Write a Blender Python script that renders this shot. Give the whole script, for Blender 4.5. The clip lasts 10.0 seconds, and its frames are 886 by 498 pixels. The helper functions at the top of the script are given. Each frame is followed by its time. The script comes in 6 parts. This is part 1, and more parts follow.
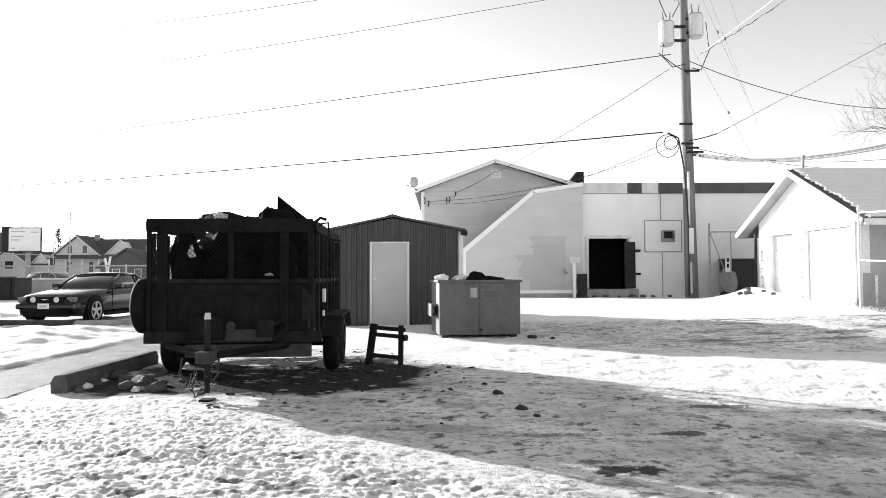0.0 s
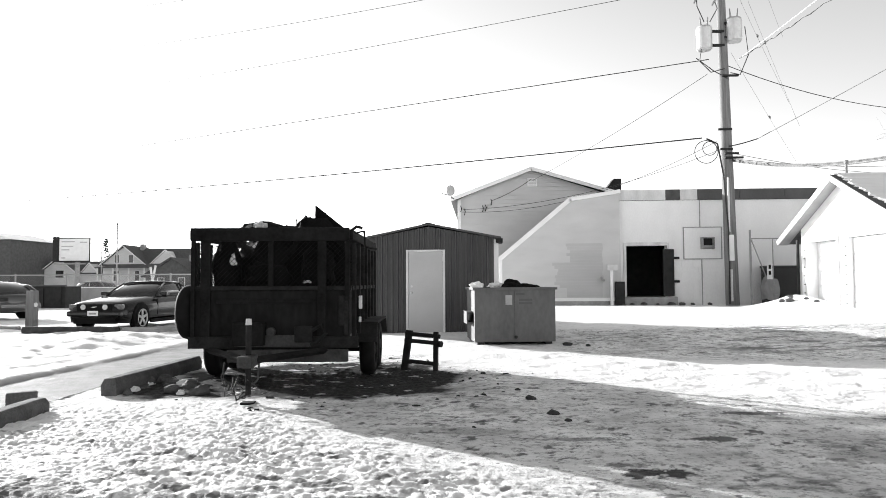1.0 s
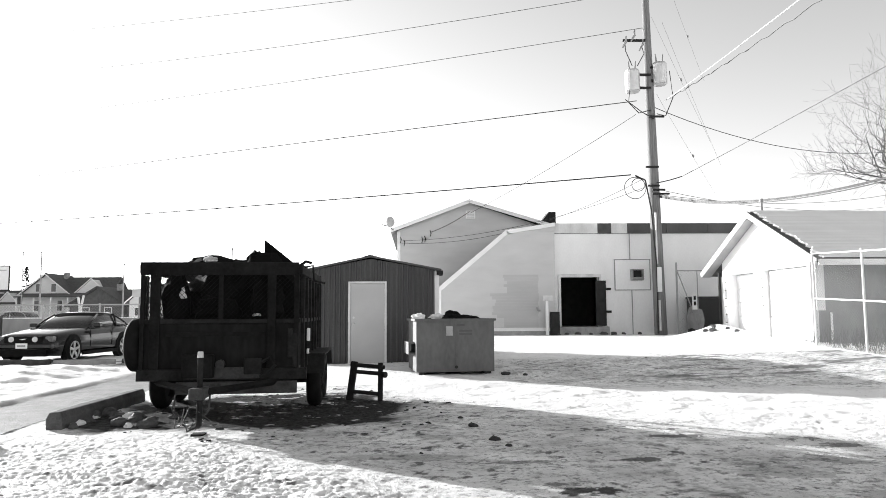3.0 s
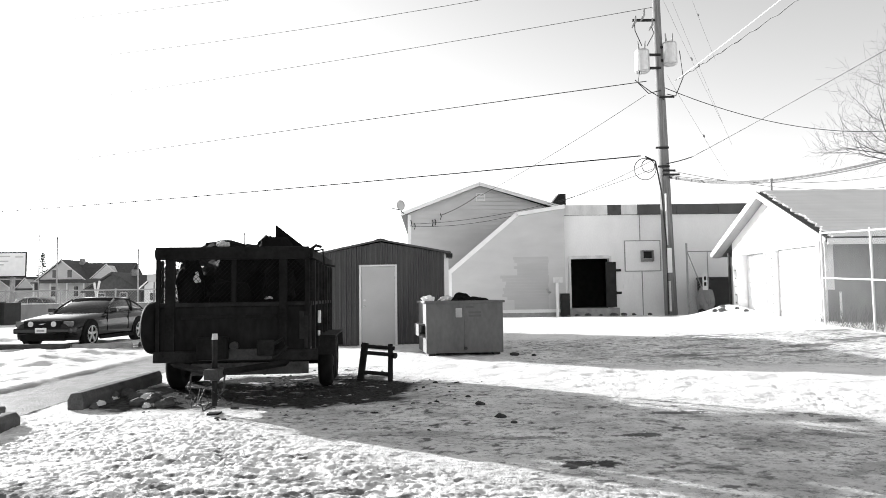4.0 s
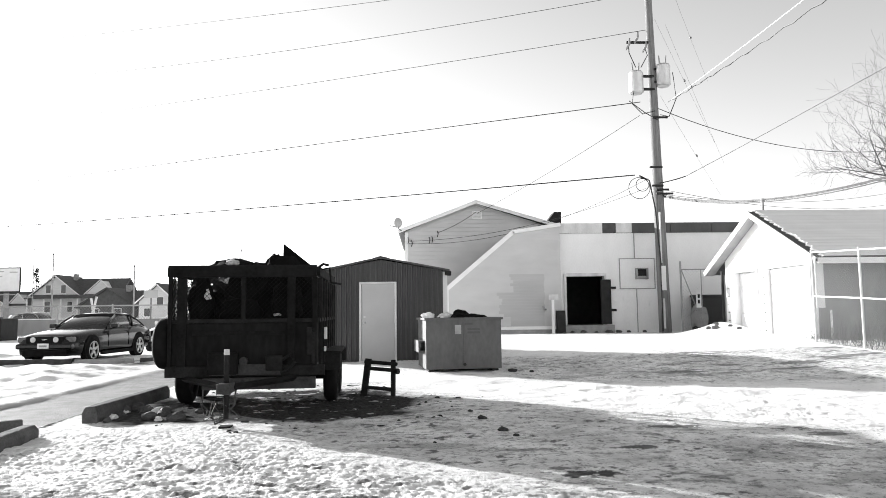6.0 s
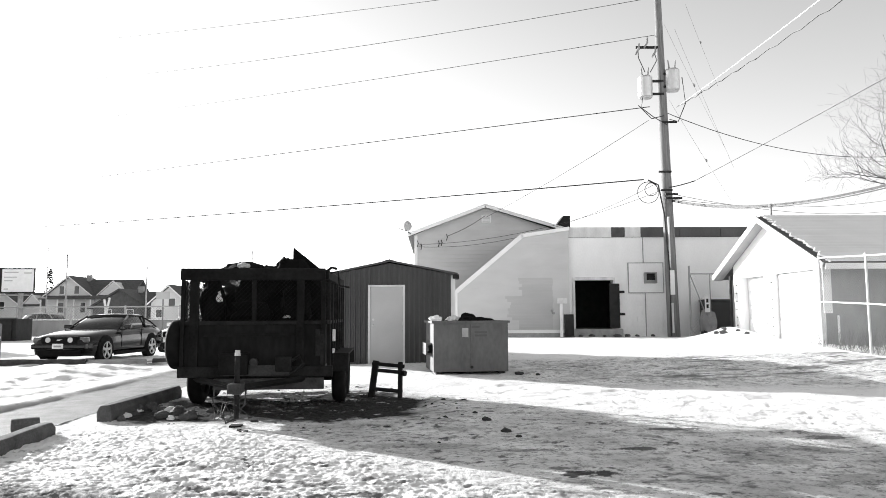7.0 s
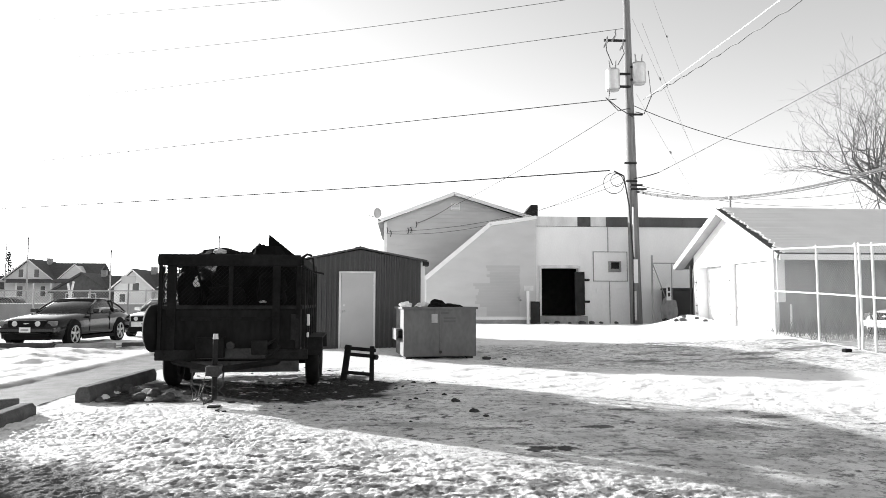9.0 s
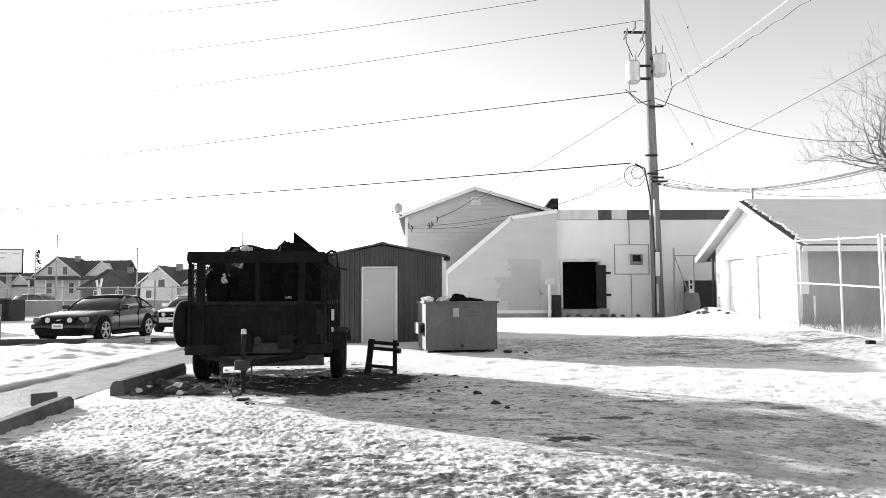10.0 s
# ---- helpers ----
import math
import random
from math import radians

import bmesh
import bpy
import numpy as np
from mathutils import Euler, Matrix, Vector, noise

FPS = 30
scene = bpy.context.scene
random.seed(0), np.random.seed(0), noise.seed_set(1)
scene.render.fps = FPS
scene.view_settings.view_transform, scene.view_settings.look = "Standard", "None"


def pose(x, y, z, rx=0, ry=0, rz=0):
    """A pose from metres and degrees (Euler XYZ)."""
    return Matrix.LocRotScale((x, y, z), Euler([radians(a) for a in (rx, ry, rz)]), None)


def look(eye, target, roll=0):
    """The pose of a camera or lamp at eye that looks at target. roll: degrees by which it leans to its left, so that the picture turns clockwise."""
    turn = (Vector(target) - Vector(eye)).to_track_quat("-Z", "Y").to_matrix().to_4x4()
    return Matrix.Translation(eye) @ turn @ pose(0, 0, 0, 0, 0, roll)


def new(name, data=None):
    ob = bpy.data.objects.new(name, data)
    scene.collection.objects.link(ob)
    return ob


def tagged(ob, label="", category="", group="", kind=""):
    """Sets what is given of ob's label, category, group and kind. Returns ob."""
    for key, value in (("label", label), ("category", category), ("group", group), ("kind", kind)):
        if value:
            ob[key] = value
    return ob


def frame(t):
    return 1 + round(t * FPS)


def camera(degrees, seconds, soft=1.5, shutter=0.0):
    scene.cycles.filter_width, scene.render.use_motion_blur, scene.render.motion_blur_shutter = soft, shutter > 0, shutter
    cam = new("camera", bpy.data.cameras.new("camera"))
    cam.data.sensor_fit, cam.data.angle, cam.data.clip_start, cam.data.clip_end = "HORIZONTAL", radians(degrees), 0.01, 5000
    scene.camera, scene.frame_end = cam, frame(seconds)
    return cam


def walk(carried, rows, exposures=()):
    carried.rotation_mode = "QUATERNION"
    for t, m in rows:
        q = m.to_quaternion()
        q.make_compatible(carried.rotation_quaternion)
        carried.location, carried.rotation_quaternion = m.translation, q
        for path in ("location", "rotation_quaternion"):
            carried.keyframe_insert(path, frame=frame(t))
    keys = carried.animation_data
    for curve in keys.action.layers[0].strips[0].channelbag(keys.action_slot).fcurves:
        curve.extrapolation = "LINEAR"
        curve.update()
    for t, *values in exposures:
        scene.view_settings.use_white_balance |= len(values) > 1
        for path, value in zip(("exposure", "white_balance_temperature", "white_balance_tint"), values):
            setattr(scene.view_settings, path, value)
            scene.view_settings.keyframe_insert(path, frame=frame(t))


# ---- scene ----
cam = camera(64.7, 10.0, soft=0.75)
PATH = [
    (0, (-0.202, -0.65, 1.293), (-0.197, 1.348, 1.366), -0.2),
    (0.5, (-0.147, -0.759, 1.28), (-0.245, 1.237, 1.368), -0.0),
    (1, (-0.15, -0.801, 1.278), (-0.252, 1.194, 1.375), -0.3),
    (1.5, (-0.194, -0.89, 1.293), (-0.28, 1.105, 1.401), 0.1),
    (2, (-0.243, -1.005, 1.304), (-0.263, 0.99, 1.435), 0.2),
    (2.5, (-0.275, -1.127, 1.323), (-0.208, 0.865, 1.49), -0.1),
    (2.7, (-0.269, -1.181, 1.323), (-0.186, 0.808, 1.51), -0.3),
    (4, (-0.194, -1.424, 1.308), (-0.15, 0.571, 1.439), -0.8),
    (4.5, (-0.269, -1.514, 1.303), (-0.188, 0.479, 1.439), -1.4),
    (5, (-0.323, -1.61, 1.315), (-0.238, 0.381, 1.485), -1.3),
    (5.5, (-0.337, -1.679, 1.318), (-0.258, 0.312, 1.493), -1.0),
    (7, (-0.267, -1.942, 1.325), (-0.236, 0.049, 1.511), -0.3),
    (7.5, (-0.352, -2.049, 1.324), (-0.284, -0.059, 1.512), -0.5),
    (8, (-0.406, -2.129, 1.324), (-0.321, -0.138, 1.491), -0.4),
    (8.5, (-0.396, -2.189, 1.322), (-0.323, -0.196, 1.482), -1.1),
    (9, (-0.33, -2.314, 1.319), (-0.208, -0.323, 1.467), 0.1),
    (9.5, (-0.305, -2.434, 1.321), (-0.242, -0.438, 1.441), -0.9),
    (10, (-0.337, -2.494, 1.328), (-0.275, -0.499, 1.459), -0.3),
]
walk(cam, [(t, look(eye, target, roll)) for t, eye, target, roll in PATH])

# ---- light ----
SUN_EL, SUN_AZ = radians(13.5), math.atan2(-0.755, 0.656)
sun_way = Vector((math.sin(SUN_AZ) * math.cos(SUN_EL), math.cos(SUN_AZ) * math.cos(SUN_EL), math.sin(SUN_EL)))
world = bpy.data.worlds.new("world")
scene.world = world
world.use_nodes = True
wn, wl = world.node_tree.nodes, world.node_tree.links
sky = wn.new("ShaderNodeTexSky")
sky.sky_type, sky.sun_disc = "NISHITA", False
sky.sun_elevation, sky.sun_rotation = SUN_EL, SUN_AZ
sky.air_density, sky.dust_density, sky.ozone_density = 1.0, 0.6, 1.0
bw = wn.new("ShaderNodeRGBToBW")
wl.new(sky.outputs[0], bw.inputs[0])
wl.new(bw.outputs[0], wn["Background"].inputs[0])
wn["Background"].inputs[1].default_value = 0.15
sun_data = bpy.data.lights.new("sun", "SUN")
sun_data.energy, sun_data.angle = 5.0, radians(0.6)
sun = new("sun", sun_data)
sun.matrix_world = look(sun_way * 60, (0, 0, 0))
scene.view_settings.exposure = 1.15


# ---- builders ----
def part(name, bm, mat, parent=None, label="", smooth=False, kind=""):
    """One mesh object from bm, under parent; bm is given in the world's metres."""
    root = parent
    while root is not None and root.parent is not None:
        root = root.parent
    if root is not None:
        bm.transform(root.matrix_basis.inverted())
    bmesh.ops.recalc_face_normals(bm, faces=bm.faces)
    me = bpy.data.meshes.new(name)
    bm.to_mesh(me)
    bm.free()
    if smooth:
        me.polygons.foreach_set("use_smooth", [True] * len(me.polygons))
    me.materials.append(mat)
    ob = new(name, me)
    ob.parent = parent
    return tagged(ob, label, kind=kind)


def thing(name, m, label, category, group="", kind=""):
    """An Empty at a thing's base, for its parts."""
    ob = new(name)
    ob.empty_display_size = 0.2
    ob.matrix_basis = m
    return tagged(ob, label, category, group, kind)


def box(x0, x1, y0, y1, z0, z1, bevel=0.0, m=None, bm=None):
    b = bmesh.new()
    bmesh.ops.create_cube(b, size=1)
    bmesh.ops.transform(b, verts=b.verts, matrix=Matrix.LocRotScale(((x0 + x1) / 2, (y0 + y1) / 2, (z0 + z1) / 2), None, (abs(x1 - x0), abs(y1 - y0), abs(z1 - z0))))
    if bevel:
        bmesh.ops.bevel(b, geom=b.edges, offset=bevel, segments=2, profile=0.6, affect="EDGES")
    return merge(bm, b, m)


def merge(bm, b, m=None):
    if m is not None:
        b.transform(m)
    if bm is None:
        return b
    vs = [bm.verts.new(v.co) for v in b.verts]
    b.verts.index_update()
    for f in b.faces:
        bm.faces.new([vs[v.index] for v in f.verts])
    b.free()
    return bm


def rod(p, q, r0, r1=None, n=10, bm=None, m=None, caps=True):
    p, q = Vector(p), Vector(q)
    d = q - p
    b = bmesh.new()
    bmesh.ops.create_cone(b, cap_ends=caps, segments=n, radius1=r0, radius2=r0 if r1 is None else r1, depth=d.length)
    b.transform(Matrix.Translation((p + q) / 2) @ d.to_track_quat("Z", "Y").to_matrix().to_4x4())
    return merge(bm, b, m)


def tube(points, r, n=6, bm=None, m=None):
    """A bent rod through the points."""
    pts = [Vector(p) for p in points]
    b = bmesh.new()
    rings = []
    for i, p in enumerate(pts):
        d = (pts[min(i + 1, len(pts) - 1)] - pts[max(i - 1, 0)]).normalized()
        rot = d.to_track_quat("Z", "Y").to_matrix()
        rr = r[i] if isinstance(r, (list, tuple)) else r
        rings.append([b.verts.new(p + rot @ Vector((rr * math.cos(2 * math.pi * k / n), rr * math.sin(2 * math.pi * k / n), 0))) for k in range(n)])
    for a, c in zip(rings, rings[1:]):
        for k in range(n):
            b.faces.new((a[k], a[(k + 1) % n], c[(k + 1) % n], c[k]))
    b.faces.new(rings[0][::-1])
    b.faces.new(rings[-1])
    return merge(bm, b, m)


def prism(outline, axis, lo, hi, bm=None, m=None, bevel=0.0):
    """An outline in the plane across axis ('x': y, z; 'y': x, z; 'z': x, y), from lo to hi."""
    def at(u, v, w):
        return {"x": (w, u, v), "y": (u, w, v), "z": (u, v, w)}[axis]
    b = bmesh.new()
    a = [b.verts.new(at(u, v, lo)) for u, v in outline]
    c = [b.verts.new(at(u, v, hi)) for u, v in outline]
    b.faces.new(a)
    b.faces.new(c[::-1])
    n = len(a)
    for i in range(n):
        b.faces.new((a[i], c[i], c[(i + 1) % n], a[(i + 1) % n]))
    bmesh.ops.recalc_face_normals(b, faces=b.faces)
    if bevel:
        bmesh.ops.bevel(b, geom=b.edges, offset=bevel, segments=2, profile=0.6, affect="EDGES")
    return merge(bm, b, m)


def grid_mesh(name, xs, ys, height):
    X, Y = np.meshgrid(xs, ys)
    Z = height(X, Y)
    nx, ny = len(xs), len(ys)
    idx = np.arange(nx * ny).reshape(ny, nx)
    faces = np.stack([idx[:-1, :-1], idx[:-1, 1:], idx[1:, 1:], idx[1:, :-1]], -1).reshape(-1, 4)
    me = bpy.data.meshes.new(name)
    me.vertices.add(nx * ny)
    me.vertices.foreach_set("co", np.stack([X, Y, Z], -1).astype(np.float32).ravel())
    me.loops.add(faces.size)
    me.loops.foreach_set("vertex_index", faces.ravel().astype(np.int32))
    me.polygons.add(len(faces))
    me.polygons.foreach_set("loop_start", (np.arange(len(faces)) * 4).astype(np.int32))
    me.polygons.foreach_set("loop_total", np.full(len(faces), 4, np.int32))
    me.update()
    me.polygons.foreach_set("use_smooth", np.ones(len(faces), bool))
    return me, X, Y


def set_back(o, k):
    """Draw a thing back from the yard's front by k, growing it in proportion."""
    spot = Vector((-0.28, -1.55, 1.31))
    o.matrix_basis = Matrix.Translation(spot + (o.matrix_basis.translation - spot) * k) @ o.matrix_basis.to_3x3().to_4x4()
    for c in o.children_recursive:
        c.data.transform(Matrix.Scale(k, 4))
    return o


ROW = 1.16      # the row of buildings behind the yard


# ---- materials ----
def paint(name, low, high, rough=0.7, metal=0.0, scale=3.0, fine=60.0, bump=0.15, grain=0.3, stretch=(1, 1, 1), spec=0.5, coat=0.0, per_piece=0.0):
    """A grey surface whose tone wanders between low and high at two scales, with a fine relief."""
    mat = bpy.data.materials.new(name)
    mat.use_nodes = True
    n, l = mat.node_tree.nodes, mat.node_tree.links
    bsdf = n["Principled BSDF"]
    co = n.new("ShaderNodeTexCoord")
    mp = n.new("ShaderNodeMapping")
    mp.inputs["Scale"].default_value = stretch
    l.new(co.outputs["Object"], mp.inputs[0])
    big, small = n.new("ShaderNodeTexNoise"), n.new("ShaderNodeTexNoise")
    big.inputs["Scale"].default_value, big.inputs["Detail"].default_value = scale, 6
    small.inputs["Scale"].default_value, small.inputs["Detail"].default_value = fine, 4
    for t in (big, small):
        l.new(mp.outputs[0], t.inputs["Vector"])
    mix = n.new("ShaderNodeMath")
    mix.operation = "MULTIPLY_ADD"
    mix.inputs[1].default_value = grain
    l.new(small.outputs[0], mix.inputs[0])
    l.new(big.outputs[0], mix.inputs[2])
    val = mix
    if per_piece:
        info = n.new("ShaderNodeObjectInfo")
        add = n.new("ShaderNodeMath")
        add.operation = "MULTIPLY_ADD"
        add.inputs[1].default_value = per_piece
        l.new(info.outputs["Random"], add.inputs[0])
        l.new(mix.outputs[0], add.inputs[2])
        val = add
    ramp = n.new("ShaderNodeMapRange")
    ramp.inputs["From Min"].default_value = 0.3 + 0.3 * grain
    ramp.inputs["From Max"].default_value = 0.7 + 0.7 * grain
    ramp.inputs["To Min"].default_value, ramp.inputs["To Max"].default_value = low, high
    l.new(val.outputs[0], ramp.inputs[0])
    l.new(ramp.outputs[0], bsdf.inputs["Base Color"])
    bsdf.inputs["Roughness"].default_value, bsdf.inputs["Metallic"].default_value = rough, metal
    bsdf.inputs["Specular IOR Level"].default_value = spec
    bsdf.inputs["Coat Weight"].default_value = coat
    bsdf.inputs["Coat Roughness"].default_value = 0.08
    if bump:
        bp = n.new("ShaderNodeBump")
        bp.inputs["Strength"].default_value, bp.inputs["Distance"].default_value = bump, 0.01
        l.new(small.outputs[0], bp.inputs["Height"])
        l.new(bp.outputs[0], bsdf.inputs["Normal"])
    return mat


M_SIDING = paint("old_white_siding", 0.5, 0.58, 0.6, scale=0.8, fine=25, stretch=(1, 1, 3), bump=0.05)
M_PATCH = paint("dull_patch_paint", 0.42, 0.49, 0.7, scale=1.2, fine=25, stretch=(0.4, 1, 3), bump=0.05)
M_SIDING_GREY = paint("grey_siding", 0.5, 0.6, 0.6, scale=0.8, fine=25, stretch=(1, 1, 3), bump=0.05)
M_WHITE = paint("white_paint", 0.76, 0.86, 0.5, scale=2, fine=40, bump=0.08)
M_WHITE_WORN = paint("worn_white_paint", 0.5, 0.8, 0.6, scale=2.5, fine=30, stretch=(1, 1, 0.4), bump=0.2)
M_BLOCKWALL = paint("painted_block_wall", 0.76, 0.9, 0.75, scale=0.9, fine=18, stretch=(1, 1, 0.6), bump=0.3, grain=0.4)
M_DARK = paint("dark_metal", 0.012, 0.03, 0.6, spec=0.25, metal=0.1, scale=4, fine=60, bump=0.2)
M_BLACK = paint("black_rubber", 0.004, 0.012, 0.85, spec=0.15, scale=8, fine=90, bump=0.3)
M_SHED = paint("dark_steel_sheet", 0.045, 0.085, 0.5, metal=0.15, scale=1.2, fine=20, stretch=(1, 1, 0.3), bump=0.1)
M_SHED_DOOR = paint("grey_steel_door", 0.42, 0.5, 0.5, scale=1.5, fine=30, bump=0.05)
M_TRAILER = paint("soot_black_trailer_paint", 0.002, 0.018, 0.85, spec=0.12, scale=3, fine=25, bump=0.3, grain=0.5)
M_DUMP = paint("faded_dumpster_paint", 0.055, 0.12, 0.55, metal=0.0, scale=1.8, fine=14, stretch=(1, 1, 0.5), bump=0.2, grain=0.5)
M_WOOD = paint("weathered_pole_wood", 0.1, 0.27, 0.85, scale=6, fine=60, stretch=(3, 3, 0.15), bump=0.5, grain=0.5)
M_CONCRETE = paint("dirty_concrete", 0.22, 0.4, 0.85, scale=4, fine=50, bump=0.4, grain=0.4)
M_TIMBER = paint("dark_timber", 0.025, 0.07, 0.85, scale=6, fine=40, stretch=(1, 0.2, 1), bump=0.5)
M_ROOFSNOW = paint("thin_roof_snow", 0.82, 0.9, 0.85, scale=1.5, fine=30, bump=0.3)
M_ROOF = paint("dark_shingle", 0.05, 0.1, 0.85, scale=3, fine=50, bump=0.4)
M_STEEL = paint("galvanised_steel", 0.55, 0.7, 0.4, metal=0.5, scale=6, fine=70, bump=0.05)
M_WIRE = paint("black_cable", 0.02, 0.04, 0.6, bump=0.0)
M_ASPHALT = paint("frosty_asphalt", 0.22, 0.36, 0.8, scale=2, fine=70, bump=0.4, grain=0.5)


# ---- ground ----
def smooth(a, b, v):
    t = np.clip((v - a) / (b - a), 0, 1)
    return t * t * (3 - 2 * t)


def wave(X, Y, size, seed, octaves=4, gain=0.5):
    """Value noise in numpy, about -1 to 1."""
    out, amp, tot = np.zeros(np.shape(X)), 1.0, 0.0
    rng = np.random.RandomState(seed)
    table = rng.rand(256, 256) * 2 - 1
    for o in range(octaves):
        u, v = X / size * 2 ** o + 37.3 * o, Y / size * 2 ** o + 11.7 * o
        i, j = np.floor(u).astype(int), np.floor(v).astype(int)
        f, g = u - i, v - j
        f, g = f * f * (3 - 2 * f), g * g * (3 - 2 * g)
        a, b = table[i % 256, j % 256], table[(i + 1) % 256, j % 256]
        c, d = table[i % 256, (j + 1) % 256], table[(i + 1) % 256, (j + 1) % 256]
        out += amp * ((a * (1 - f) + b * f) * (1 - g) + (c * (1 - f) + d * f) * g)
        tot += amp
        amp *= gain
    return out / tot


def base_height(X, Y):
    """The lie of the yard: level at the front, rising to the buildings at the back and to the garage."""
    X, Y = np.asarray(X, float), np.asarray(Y, float)
    rise = 0.45 * smooth(0, 10, (Y - 13) * 0.8 + np.maximum(0, X - 1) * 0.75) * smooth(-5, 0, X)
    bank = 0.3 * np.exp(-((X - 9.7) / 0.9) ** 2 - ((Y - 21.3) / 1.3) ** 2) + 0.12 * np.exp(-((X - 9.6) / 0.7) ** 2) * smooth(15, 17, Y) * smooth(24, 21, Y)
    bank = bank + 0.17 * np.exp(-((X + 8.3) / 1.2) ** 2 - ((Y - 14.2) / 2.0) ** 2) + 0.12 * np.exp(-((X + 10.5) / 1.8) ** 2 - ((Y - 14.3) / 1.4) ** 2)
    return rise - 0.14 * smooth(22.5, 28.5, Y) * smooth(-5, 0, X) + bank


def path_mask(X, Y):
    """The cleared walk that runs past the yard."""
    return smooth(-6.65, -6.4, X + 0.12 * wave(X, Y, 1.1, 3)) * smooth(-4.85, -5.05, X + 0.1 * wave(X, Y, 0.9, 4)) * smooth(30, 24, Y)


def ice_shade_mask(X, Y):
    """Trodden, dirty ice: the yard in front of the trailer, cut to its cast shadow, and the lane across it."""
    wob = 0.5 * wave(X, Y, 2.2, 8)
    # This band follows the trailer's cast shadow: dirt and shade share its grey.
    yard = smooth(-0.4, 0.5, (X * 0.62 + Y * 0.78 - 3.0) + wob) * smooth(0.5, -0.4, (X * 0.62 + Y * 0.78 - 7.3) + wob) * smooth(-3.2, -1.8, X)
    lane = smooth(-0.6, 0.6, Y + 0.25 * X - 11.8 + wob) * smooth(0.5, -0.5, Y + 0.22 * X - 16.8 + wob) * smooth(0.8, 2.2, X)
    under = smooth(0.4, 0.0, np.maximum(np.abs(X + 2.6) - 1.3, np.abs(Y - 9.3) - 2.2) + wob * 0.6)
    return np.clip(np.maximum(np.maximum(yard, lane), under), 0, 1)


# bare patches thawed through the ice: x, y, half width, half depth, strength
THAWED = ((1.03, 3.97, 0.24, 0.13, 0.95), (0.9, 4.2, 0.16, 0.08, 0.7), (2.5, 6.2, 0.3, 0.12, 0.8), (2.62, 5.95, 0.16, 0.1, 0.4), (1.78, 5.05, 0.22, 0.09, 0.85), (2.75, 4.5, 0.55, 0.3, 0.4),
          (3.55, 4.95, 0.4, 0.22, 0.5), (3.9, 5.6, 0.25, 0.12, 0.7), (3.2, 3.7, 0.4, 0.2, 0.45), (7.4, 12.6, 0.6, 0.28, 0.75), (5.2, 13.4, 0.5, 0.15, 0.5), (-0.35, 5.3, 0.6, 0.16, 0.3), (0.0, 6.3, 0.45, 0.14, 0.28), (0.75, 5.0, 0.5, 0.07, 0.6), (1.9, 8.4, 0.12, 0.08, 0.5))


